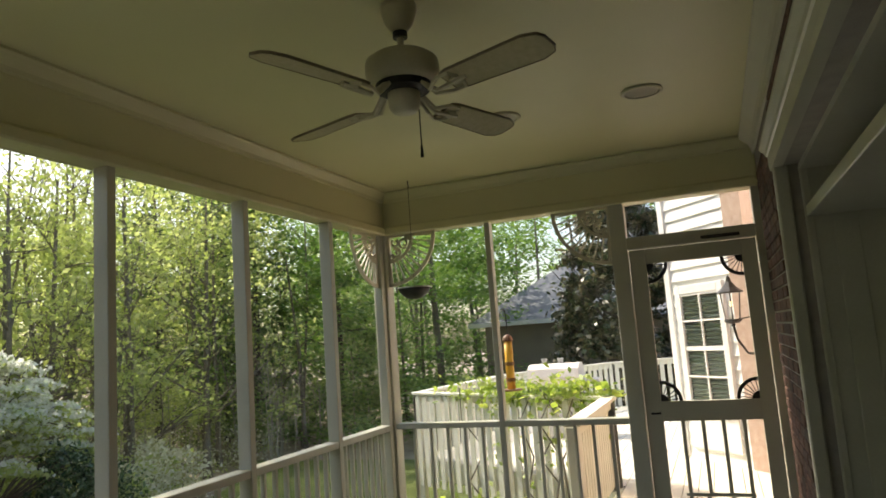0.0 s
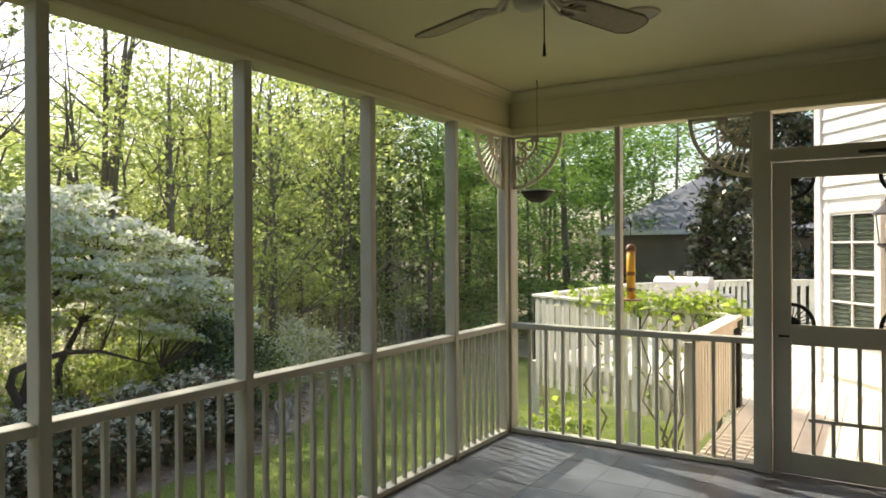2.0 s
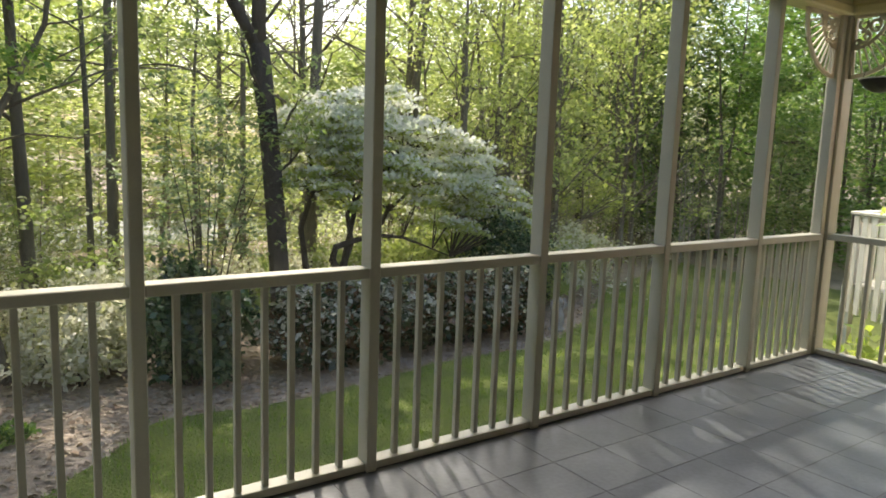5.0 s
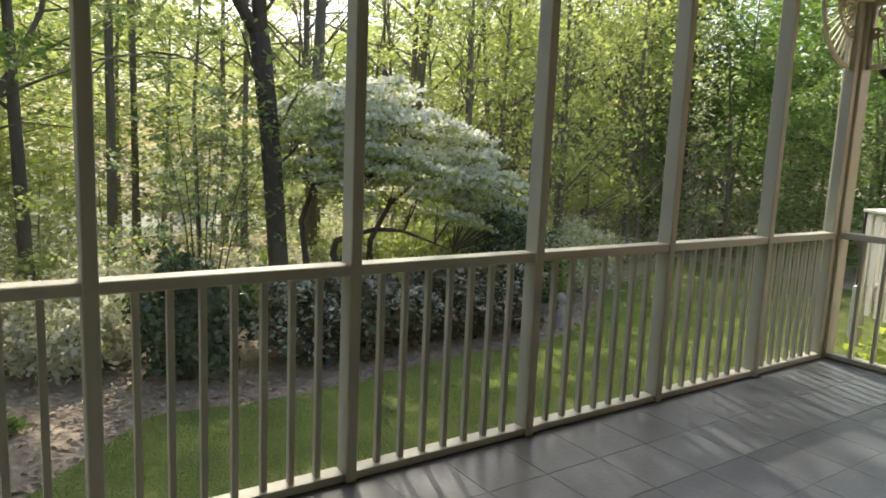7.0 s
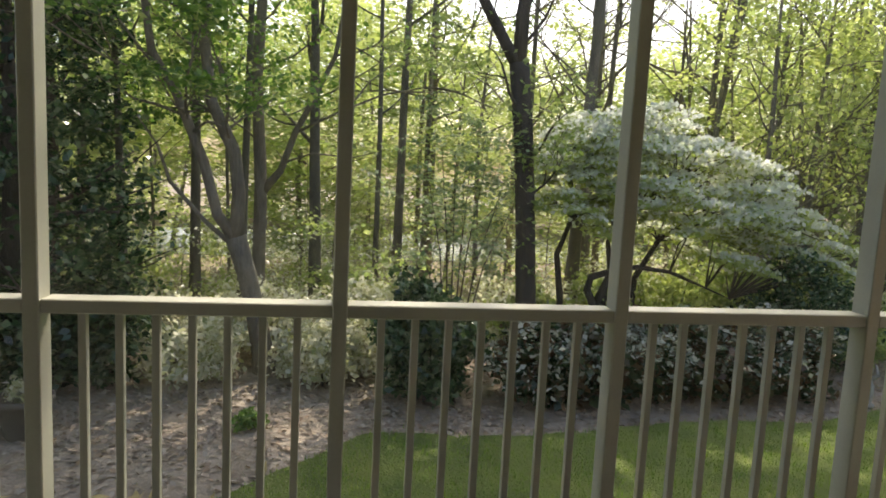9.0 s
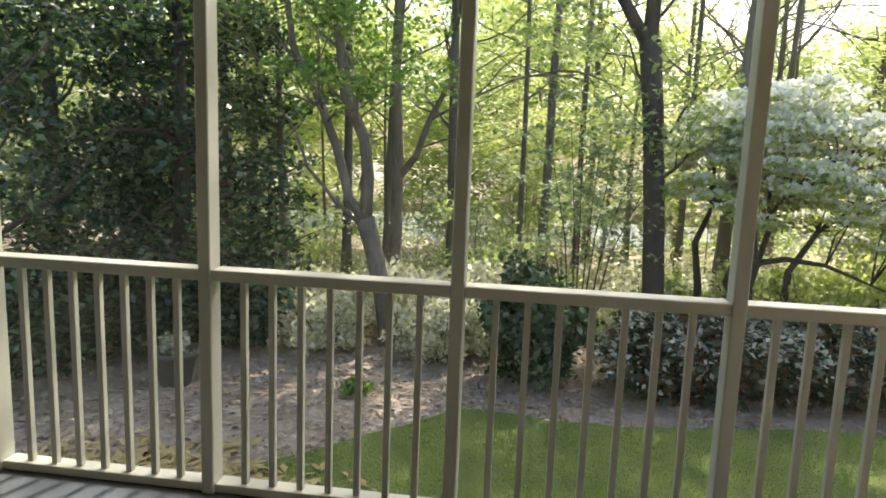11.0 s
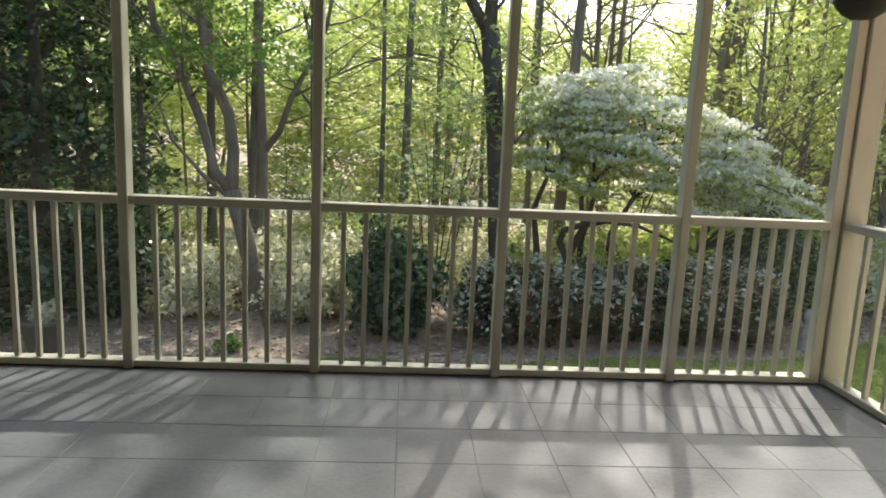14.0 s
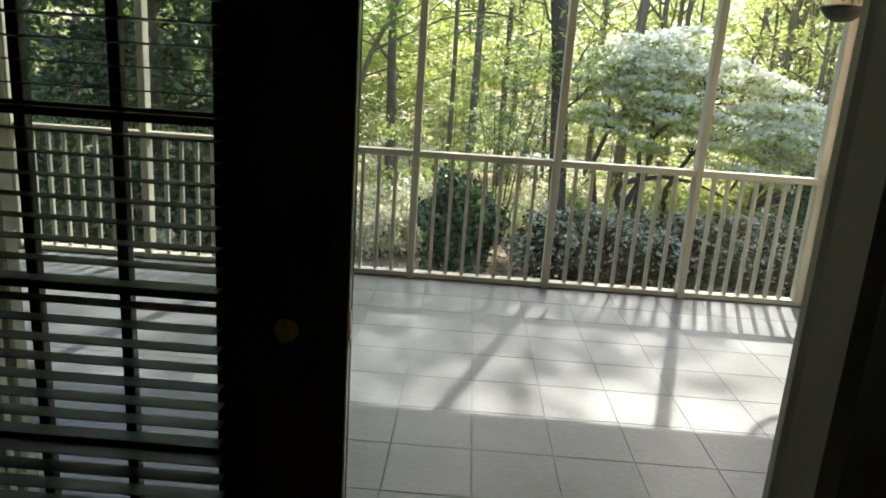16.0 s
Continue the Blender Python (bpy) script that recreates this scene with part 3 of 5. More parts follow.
box(bm, -6.9, 3.6, -7.8, -7.61, -2.2, 3.2)
tagged(part("wall_back", bm, STUCCO), "plain back wall of the house", "wall", kind="structure")


# ---- ceiling things ----
def ceiling_fan(x, y, turn):
    t = thing("ceiling_fan", (x, y, CEILZ), "antique white four-blade ceiling fan with cane blades", "ceiling fan")
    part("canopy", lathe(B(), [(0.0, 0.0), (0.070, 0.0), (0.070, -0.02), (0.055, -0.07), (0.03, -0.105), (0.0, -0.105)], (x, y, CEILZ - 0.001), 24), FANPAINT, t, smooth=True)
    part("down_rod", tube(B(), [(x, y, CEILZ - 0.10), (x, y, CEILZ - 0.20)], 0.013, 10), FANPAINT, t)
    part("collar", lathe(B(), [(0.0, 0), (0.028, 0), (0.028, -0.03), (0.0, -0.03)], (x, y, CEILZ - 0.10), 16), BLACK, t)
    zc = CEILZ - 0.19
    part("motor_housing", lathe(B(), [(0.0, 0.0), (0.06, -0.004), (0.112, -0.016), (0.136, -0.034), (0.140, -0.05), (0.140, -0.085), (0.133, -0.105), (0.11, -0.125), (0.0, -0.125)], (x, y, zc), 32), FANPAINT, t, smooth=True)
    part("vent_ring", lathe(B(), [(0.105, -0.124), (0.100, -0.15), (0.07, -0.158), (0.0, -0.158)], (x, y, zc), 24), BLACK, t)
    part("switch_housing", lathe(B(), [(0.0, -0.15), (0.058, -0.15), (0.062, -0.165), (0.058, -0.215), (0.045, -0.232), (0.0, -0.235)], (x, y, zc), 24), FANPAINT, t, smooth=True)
    zb = zc - 0.183
    for k in range(4):
        a = radians(turn + 90 * k)
        m = Matrix.Translation((x, y, zb)) @ Matrix.Rotation(a, 4, 'Z') @ Matrix.Rotation(radians(-13), 4, 'X')
        bm = B()
        out = [(0.22, -0.052), (0.25, -0.062), (0.58, -0.072), (0.63, -0.055), (0.645, -0.030), (0.645, 0.030), (0.63, 0.055), (0.58, 0.072), (0.25, 0.062), (0.22, 0.052)]
        prism(bm, out, 'z', 0.002, 0.009)
        bmesh.ops.transform(bm, verts=bm.verts, matrix=m)
        blade = part("blade", bm, CANE, t, "cane panel blade with thin brown edge")
        bm = B()
        rim = out + out[:1]
        for p, q in zip(rim, rim[1:]):
            beam(bm, (p[0], p[1], 0.0055), (q[0], q[1], 0.0055), 0.004, 0.010)
        bmesh.ops.transform(bm, verts=bm.verts, matrix=m)
        part("blade_rim", bm, BLADEEDGE, blade)
        bm = B()
        for s in (-1, 1):
            tube(bm, [(0.09, s * 0.012, 0.045), (0.15, s * 0.020, -0.012), (0.21, s * 0.052, -0.004), (0.26, s * 0.050, -0.002), (0.275, s * 0.02, -0.002), (0.24, s * 0.012, -0.004)], 0.008, 6)
        tube(bm, [(0.08, 0, 0.05), (0.17, 0, -0.014), (0.30, 0, -0.002)], 0.009, 6)
        bmesh.ops.transform(bm, verts=bm.verts, matrix=m)
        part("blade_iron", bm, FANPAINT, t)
    bm = B()
    tube(bm, [(x + 0.03, y - 0.045, zc - 0.20), (x + 0.03, y - 0.045, zc - 0.36)], 0.0025, 5)
    tube(bm, [(x + 0.03, y - 0.045, zc - 0.36), (x + 0.03, y - 0.045, zc - 0.405)], [0.004, 0.007], 6)
    part("pull_chain", bm, BLACK, t, "dark pull chain with small knob")
    return t


ceiling_fan(-2.925, -1.55, FAN_TURN)


def speaker(x, y):
    t = thing("ceiling_speaker", (x, y, CEILZ), "round flush white ceiling speaker", "speaker", "ceiling speakers")
    part("trim_ring", lathe(B(), [(0.088, 0.0), (0.112, 0.0), (0.112, -0.006), (0.104, -0.012), (0.090, -0.011), (0.088, 0.0)], (x, y, CEILZ - 0.0005), 32), FANPAINT, t, smooth=True)
    part("grille", lathe(B(), [(0.0, -0.008), (0.088, -0.008), (0.088, -0.0005)], (x, y, CEILZ), 28), surface("speaker_grille", (0.42, 0.39, 0.32), (0.5, 0.46, 0.38), 0.6, 200, 600, 0.4), t)


speaker(-1.40, -2.30)
speaker(-1.40, -1.50)

# hanging bowl at the corner
hx, hy = -0.32, -0.39
bowl = thing("hanging_basket", (hx, hy, CEILZ), "black wire hanging basket on a thin chain", "hanging basket")
bm = B()
tube(bm, [(hx, hy, CEILZ - 0.001), (hx, hy, CEILZ - 0.03), (hx + 0.012, hy, CEILZ - 0.045), (hx, hy, CEILZ - 0.06)], 0.004, 6)
part("hook", bm, BLACK, bowl)
bm = B()
BZ = 1.995
for k in range(3):
    a = k * math.tau / 3 + 0.4
    tube(bm, [(hx, hy, 2.33), (hx + 0.125 * math.cos(a), hy + 0.125 * math.sin(a), BZ)], 0.002, 4)
tube(bm, [(hx, hy, CEILZ - 0.06), (hx, hy, 2.33)], 0.0022, 4)
part("chain", bm, BLACK, bowl)
part("bowl", lathe(B(), [(0.128, 0.004), (0.132, 0.0), (0.118, -0.025), (0.09, -0.058), (0.05, -0.083), (0.0, -0.09), (0.0, -0.082), (0.045, -0.075), (0.082, -0.052), (0.11, -0.022), (0.122, 0.004)], (hx, hy, BZ), 24), BLACK, bowl, smooth=True)
part("rim", lathe(B(), [(0.126, 0.006), (0.136, 0.004), (0.136, -0.004), (0.126, -0.004), (0.126, 0.006)], (hx, hy, BZ), 24), STEEL, bowl)

# yellow tube feeder outside the thin post
fx, fy = 0.36, -0.905
feeder = thing("bird_feeder", (fx, fy, 1.10), "yellow tube bird feeder with dark cap and perches", "bird feeder")
part("tube", lathe(B(), [(0.0, 0), (0.035, 0), (0.035, 0.40), (0.0, 0.40)], (fx, fy, 1.14), 18), YELLOW, feeder, smooth=True)
part("cap", lathe(B(), [(0.045, -0.01), (0.047, 0.0), (0.035, 0.03), (0.015, 0.045), (0.0, 0.047)], (fx, fy, 1.54), 18), surface("rust_brown", (0.12, 0.05, 0.02), (0.22, 0.09, 0.04), 0.5), feeder, smooth=True)
part("tray", lathe(B(), [(0.0, 0.0), (0.085, 0.0), (0.09, 0.012), (0.08, 0.014), (0.0, 0.008)], (fx, fy, 1.125), 20), surface("rust_tray", (0.20, 0.09, 0.04), (0.32, 0.16, 0.07), 0.5), feeder)
for z in (1.20, 1.33):
    part("port", lathe(B(), [(0.0, 0.0), (0.040, 0.0), (0.040, 0.03), (0.0, 0.03)], (fx, fy, z), 14), surface("port_brown", (0.2, 0.1, 0.03), (0.3, 0.15, 0.05), 0.5), feeder)
bm = B()
tube(bm, [(fx, fy, 1.58), (fx, fy, 1.74), (fx - 0.03, fy, 1.79), (fx - 0.08, fy, 1.80), (0.11, fy, 1.72)], 0.005, 6)
part("hanger", bm, BLACK, feeder, "black scrolled wall hook")

# ---- deck ----
RZ = 0.87
DECKPTS = [(0.16, -1.42), (2.1, -1.42), (3.75, 1.48), (7.1, 1.15), (9.4, -0.42), (10.2, -2.0), (10.4, -4.2)]
deck = thing("deck", (0, 0, 0), "sunlit weathered cream wooden deck outside the porch", "deck", kind="structure")
deck_outline = [(0.14, -1.46), (2.12, -1.46), (3.78, 1.44), (7.08, 1.12), (9.36, -0.44), (10.16, -2.0), (10.4, -4.2), (0.14, -4.2)]


# boards run out from the house
bm_fascia = B()
for a, b in zip(deck_outline, deck_outline[1:-1]):
    beam(bm_fascia, (*a, -0.15), (*b, -0.15), 0.04, 0.26)
part("fascia", bm_fascia, DECKSIDE, deck)
bw = 0.14
y = -4.15
while y < 1.5:
    xs = []
    for (ax, ay), (bx, by) in zip(deck_outline, deck_outline[1:] + deck_outline[:1]):
        yc = y + bw / 2
        if (ay > yc) != (by > yc):
            xs.append((bx - ax) * (yc - ay) / (by - ay) + ax)
    xs.sort()
    if len(xs) >= 2:
        part("deck_board", box(B(), xs[0], xs[-1], y + 0.003, y + bw - 0.003, -0.045, -0.012, 0.003), DECK, deck)
    y += bw
bm = B()
for p in DECKPTS[1:]:
    box(bm, p[0] - 0.06, p[0] + 0.06, p[1] - 0.06, p[1] + 0.06, GROUND - 0.1, -0.05)
part("footing_posts", bm, DECKSIDE, deck)


def deck_rail(a, b, slat, gap, label, low=-0.02, off=0.03):
    a, b = Vector((*a, 0)), Vector((*b, 0))
    t = thing("deck_railing", (a + b) / 2, label, "railing", "deck railings")
    d = (b - a).normalized()
    n = Vector((-d.y, d.x, 0))
    up = Vector((0, 0, RZ))
    beam_bm = B()
    beam(beam_bm, a + up - d * 0.03, b + up + d * 0.03, 0.14, 0.035, 0.004)
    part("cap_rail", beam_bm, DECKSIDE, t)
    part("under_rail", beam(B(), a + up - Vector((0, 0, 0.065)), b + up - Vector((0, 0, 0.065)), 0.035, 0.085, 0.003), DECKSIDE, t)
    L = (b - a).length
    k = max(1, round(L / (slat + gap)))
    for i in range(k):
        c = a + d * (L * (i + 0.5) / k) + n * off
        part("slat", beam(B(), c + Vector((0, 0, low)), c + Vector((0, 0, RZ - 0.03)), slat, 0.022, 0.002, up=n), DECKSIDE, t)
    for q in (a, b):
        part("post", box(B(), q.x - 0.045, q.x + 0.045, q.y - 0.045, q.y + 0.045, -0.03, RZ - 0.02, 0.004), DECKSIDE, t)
    return t


deck_rail(DECKPTS[0], DECKPTS[1], 0.085, 0.03, "cream board railing running out from the porch", 0.0)
deck_rail(DECKPTS[1], DECKPTS[2], 0.085, 0.075, "cream slatted deck railing overgrown with vine", -0.36, 0.05)
for i in range(2, 6):
    deck_rail(DECKPTS[i], DECKPTS[i + 1], 0.085, 0.07, "cream slatted railing at the edge of the deck", -0.02, -0.03)

# angled bay of the house with white siding, tall window and lantern
WN, WF = Vector((2.75, -2.95, 0)), Vector((3.85, -2.02, 0))
bay = thing("house_wing", WN, "white sided house bay with brick return and tall window", "house", kind="")
d = (WF - WN).normalized()
n = Vector((-d.y, d.x, 0))
WL = (WF - WN).length
bm = B()
prism(bm, [(WN.x, WN.y), (WF.x, WF.y), (WF.x + 0.02, -5.0), (WN.x, -5.0)], 'z', -0.3, 4.4)
part("wall", bm, WHITE, bay)


def on_wing(s, z, out=0.0):
    p = WN + d * s + n * out
    return Vector((p.x, p.y, z))


w0, w1, wz0, wz1 = 0.52, 1.17, 0.62, 1.92
for z in np.arange(-0.02, 4.3, 0.15):
    for a, b in (((0.30, WL),) if z + 0.15 < wz0 - 0.12 or z > wz1 + 0.10 else ((0.30, w0 - 0.09), (w1 + 0.09, WL))):
        bm = B()
        v = [bm.verts.new(q) for q in (on_wing(a, z, 0.030), on_wing(b, z, 0.030), on_wing(b, z + 0.155, 0.006), on_wing(a, z + 0.155, 0.006), on_wing(a, z, 0.001), on_wing(b, z, 0.001))]
        bm.faces.new(v[:4])
        bm.faces.new((v[0], v[4], v[5], v[1]))
        part("siding_board", bm, WHITE, bay)
part("corner_board", beam(B(), on_wing(WL - 0.04, 0, 0.03), on_wing(WL - 0.04, 4.3, 0.03), 0.10, 0.03, 0.003, up=n), WHITE, bay)
bm = B()
beam(bm, on_wing(0.15, -0.02, 0.02), on_wing(0.15, 4.3, 0.02), 0.30, 0.05, up=n)
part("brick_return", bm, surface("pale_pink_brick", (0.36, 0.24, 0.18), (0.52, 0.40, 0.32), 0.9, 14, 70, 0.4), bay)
win = thing("window_1", on_wing((w0 + w1) / 2, wz0, 0.03), "tall white double-hung window with muntins and closed blind", "window", kind="structure")
bm = B()
for s0, s1, z0, z1 in ((w0 - 0.09, w0, wz0 - 0.02, wz1 + 0.1), (w1, w1 + 0.09, wz0 - 0.02, wz1 + 0.1)):
    beam(bm, on_wing((s0 + s1) / 2, z0, 0.035), on_wing((s0 + s1) / 2, z1, 0.035), s1 - s0, 0.05, 0.004, up=n)
beam(bm, on_wing(w0, wz1 + 0.05, 0.035), on_wing(w1, wz1 + 0.05, 0.035), 0.05, 0.10, 0.004)
part("window_frame", bm, WHITE, win)
part("window_sill", beam(B(), on_wing(w0 - 0.11, wz0 - 0.045, 0.05), on_wing(w1 + 0.11, wz0 - 0.045, 0.05), 0.10, 0.05, 0.004), WHITE, win)
part("apron", beam(B(), on_wing(w0 - 0.09, 0.32, 0.035), on_wing(w1 + 0.09, 0.32, 0.035), 0.03, 0.40, 0.003), WHITE, win)
part("pane", beam(B(), on_wing(w0, (wz0 + wz1) / 2, 0.032), on_wing(w1, (wz0 + wz1) / 2, 0.032), 0.004, wz1 - wz0), GLASS, win)
for z in np.arange(wz0 + 0.02, wz1, 0.05):
    part("blind_slat", beam(B(), on_wing(w0, z, 0.018), on_wing(w1, z, 0.018), 0.018, 0.036, up=(0.1, 0.2, 1)), SLATS, win)
bm = B()
for k in range(0, 5):
    z = wz0 + (wz1 - wz0) * k / 4
    beam(bm, on_wing(w0, z, 0.040), on_wing(w1, z, 0.040), 0.02, 0.05 if k % 2 == 0 else 0.022)
beam(bm, on_wing((w0 + w1) / 2, wz0, 0.041), on_wing((w0 + w1) / 2, wz1, 0.041), 0.022, 0.02, up=n)
part("muntins", bm, WHITE, win)

lq = Vector((1.35, -2.67, 1.70))
lantern = thing("wall_lantern", lq, "black glazed wall lantern with lit candle bulbs", "wall lamp")
bm = B()
lathe(bm, [(0.0, 0.27), (0.014, 0.25), (0.024, 0.21), (0.06, 0.16), (0.108, 0.12), (0.11, 0.11), (0.0, 0.11)], lq, 8)
part("hood", bm, BLACK, lantern)
bm = B()
for k in range(6):
    a = k * math.tau / 6
    tube(bm, [lq + Vector((0.092 * math.cos(a), 0.092 * math.sin(a), 0.115)), lq + Vector((0.065 * math.cos(a), 0.065 * math.sin(a), -0.13))], 0.005, 5)
part("cage", bm, BLACK, lantern)
part("base", lathe(B(), [(0.072, -0.12), (0.075, -0.135), (0.05, -0.155), (0.015, -0.16), (0.02, -0.18), (0.0, -0.19)], lq, 12), BLACK, lantern)
bm = B()
tube(bm, [lq + Vector((0, 0, -0.18)), lq + Vector((0.0, -0.02, -0.30)), lq + Vector((0.0, -0.09, -0.42)), lq + Vector((0, -0.225, -0.44))], 0.011, 6)
tube(bm, [lq + Vector((0, 0, -0.13)), lq + Vector((0, -0.225, -0.10))], 0.006, 6)
part("bracket", bm, BLACK, lantern)
for k in range(2):
    part("bulb", lathe(B(), [(0.0, 0.05), (0.008, 0.03), (0.012, 0.01), (0.0, -0.03)], lq + Vector((0.02 * (k * 2 - 1), 0, 0.0)), 8), glow_material("warm_bulb", (1.0, 0.75, 0.35), 3.0), lantern)

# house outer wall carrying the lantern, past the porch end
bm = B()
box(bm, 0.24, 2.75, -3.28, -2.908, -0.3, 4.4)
# same house brick without the shade-darkened tone of the porch wall
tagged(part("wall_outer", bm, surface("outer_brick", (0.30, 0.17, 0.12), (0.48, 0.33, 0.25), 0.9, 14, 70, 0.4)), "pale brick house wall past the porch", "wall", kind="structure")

# white metal candle lantern hung on the vine-grown railing
wx, wy = 2.32, -1.13
wl = thing("garden_lantern", (wx, wy, 0.0), "white metal two-tier lantern hung on the deck railing", "lantern")
part("hood", lathe(B(), [(0.0, 0.66), (0.012, 0.65), (0.02, 0.62), (0.06, 0.58), (0.07, 0.56), (0.0, 0.57)], (wx - 0.10, wy, 0.08), 14), WHITE, wl, smooth=True)
part("stem", tube(B(), [(wx - 0.10, wy, 0.36), (wx - 0.10, wy, 0.78)], [0.022, 0.012], 8), WHITE, wl)
part("tray", lathe(B(), [(0.0, 0.24), (0.085, 0.24), (0.09, 0.26), (0.03, 0.30), (0.02, 0.36), (0.0, 0.36)], (wx - 0.10, wy, 0.08), 14), WHITE, wl, smooth=True)
part("hook", tube(B(), [(wx - 0.10, wy, 0.73), (wx - 0.10, wy, 0.86), (wx - 0.05, wy, 0.91), (wx, wy, 0.892)], 0.005, 6), BLACK, wl)

# grill on the deck
gx, gy = 5.6, -0.10
grill = thing("gas_grill", (gx, gy, -0.012), "pale covered gas grill with handle knobs on the deck", "grill")
bm = B()
prism(bm, [(-0.25, 0.78), (-0.27, 0.90), (-0.22, 1.02), (-0.10, 1.09), (0.12, 1.09), (0.24, 1.0), (0.25, 0.78)], 'y', gy - 0.40, gy + 0.40)
bmesh.ops.translate(bm, verts=bm.verts, vec=(gx, 0, 0))
part("lid", bm, surface("faded_cover", (0.66, 0.58, 0.50), (0.85, 0.80, 0.74), 0.5, 5, 60, 0.1), grill)
part("body", box(B(), gx - 0.24, gx + 0.24, gy - 0.38, gy + 0.38, -0.012, 0.78, 0.01), STEEL, grill)
for s in (-0.09, 0.17):
    part("lid_vent", lathe(B(), [(0.04, 0.0), (0.04, 0.06), (0.05, 0.07), (0.05, 0.09), (0.0, 0.09)], (gx, gy + s, 1.085), 12), STEEL, grill)
for s in (-1, 1):
    part("side_shelf", box(B(), gx - 0.2, gx + 0.2, gy + s * 0.40 if s > 0 else gy - 0.68, gy + 0.68 if s > 0 else gy - 0.40, 0.80, 0.84, 0.006), STEEL, grill)

# neighbour house
NX, NY = 26.0, 3.2
nb = thing("neighbour_house", (NX, NY, GROUND), "tan neighbour house with a grey hipped roof", "house")
bm = B()
box(bm, NX - 4, NX + 6, NY - 9, NY + 3.2, GROUND, 2.15)
part("wall", bm, STUCCO, nb)
bm = B()
pts = [(NX - 4.5, NY + 3.7, 2.15), (NX + 6.5, NY + 3.7, 2.15), (NX + 6.5, NY - 9.5, 2.15), (NX - 4.5, NY - 9.5, 2.15), (NX + 1, NY - 1.8, 6.0), (NX + 1, NY - 4.0, 6.0)]
v = [bm.verts.new(p) for p in pts]
for f in ((0, 1, 4), (1, 2, 5, 4), (2, 3, 5), (3, 0, 4, 5), (3, 2, 1, 0)):
    bm.faces.new([v[i] for i in f])
bmesh.ops.recalc_face_normals(bm, faces=bm.faces[:])
roof = part("roof", bm, SHINGLE, nb)
part("eave", box(B(), NX - 4.55, NX + 6.55, NY - 9.55, NY + 3.75, 1.98, 2.148), WHITE, nb)
part("vent_pipe", tube(B(), [(NX - 0.2, NY - 1.6, 5.0), (NX - 0.2, NY - 1.6, 5.9)], 0.12, 8), STEEL, roof)

# ---- yard ----
def ground_height(x, y):
    far = max(0.0, y - 10)
    return GROUND - 0.02 * min(far, 30)


def sheet(name, nx, ny, x0, x1, y0, y1, mat, fn):
    bm = B()
    vs = [[bm.verts.new((x0 + (x1 - x0) * i / nx, y0 + (y1 - y0) * j / ny, fn(x0 + (x1 - x0) * i / nx, y0 + (y1 - y0) * j / ny))) for i in range(nx + 1)] for j in range(ny + 1)]
    for j in range(ny):
        for i in range(nx):
            bm.faces.new((vs[j][i], vs[j][i + 1], vs[j + 1][i + 1], vs[j + 1][i]))
    return part(name, bm, mat, smooth=True)


SOIL = surface("leaf_mulch_ground", (0.22, 0.17, 0.12), (0.42, 0.35, 0.27), 0.95, 1.5, 14, 0.8, dist=0.05)
ground = sheet("ground", 90, 80, -150, 190, -100, 220, SOIL, lambda x, y: ground_height(x, y) if abs(y) < 90 else GROUND - 0.6)
tagged(ground, "brown leaf-littered woodland ground", "ground", kind="structure")


def lawn_edge(x):
    """Far edge of the lawn, as a distance from the porch."""
    if x < -3.4:
        return 6.3 - (-3.4 - x) * 1.05
    return 6.4 + 0.25 * math.sin(x * 0.9) + max(0, x - 3) * 0.55


LAWN = surface("lawn_turf", (0.055, 0.09, 0.015), (0.23, 0.26, 0.055), 0.95, 1.3, 28, 0.9, dist=0.05)
bm = B()
nx, ny = 90, 14
vs = []
for i in range(nx + 1):
    x = -6.9 + 22.0 * i / nx
    e = lawn_edge(x)
    vs.append([bm.verts.new((x, -0.4 + (max(e, 0.0) + 0.4) * j / ny, ground_height(x, 0) + 0.03 + 0.012 * math.sin(7 * x + j))) for j in range(ny + 1)])
for i in range(nx):
    for j in range(ny):
        bm.faces.new((vs[i][j], vs[i + 1][j], vs[i + 1][j + 1], vs[i][j + 1]))
lawn = tagged(part("lawn", bm, LAWN, smooth=True), "mown green lawn with dappled tree shade", "lawn", kind="structure")

rng = np.random.default_rng(7)


def blades(name, pts, length, width, mat, label, category, lean=0.5, parent=None):
    """Many upright blades as one mesh."""
    n = len(pts)
    p = np.asarray(pts)
    a = rng.uniform(0, math.tau, n)
    side = np.stack([np.cos(a), np.sin(a), np.zeros(n)], 1)
    tip = np.stack([-np.sin(a) * lean * rng.uniform(-1, 1, n), np.cos(a) * lean * rng.uniform(-1, 1, n), np.ones(n)], 1) * (length * rng.uniform(0.5, 1.2, n))[:, None]
    v = np.empty((n, 3, 3))
    v[:, 0], v[:, 1], v[:, 2] = p - side * width / 2, p + side * width / 2, p + tip
    return raw(name, v.reshape(-1, 3), 3, n, mat, label, category, parent)


def raw(name, verts, k, n, mat, label="", category="", parent=None, kind="stuff"):
    me = bpy.data.meshes.new(name)
    me.vertices.add(len(verts))
    me.vertices.foreach_set("co", np.asarray(verts, dtype=np.float32).ravel())
    me.loops.add(n * k)
    me.loops.foreach_set("vertex_index", np.arange(n * k, dtype=np.int32))
    me.polygons.add(n)
    me.polygons.foreach_set("loop_start", np.arange(0, n * k, k, dtype=np.int32))
    me.update(calc_edges=True)
    me.materials.append(mat)
    ob = new(name, me)
    if parent:
        ob.parent = parent
        ob.location = -origin(parent)
    if label:
        tagged(ob, label, category, kind=kind)
    return ob


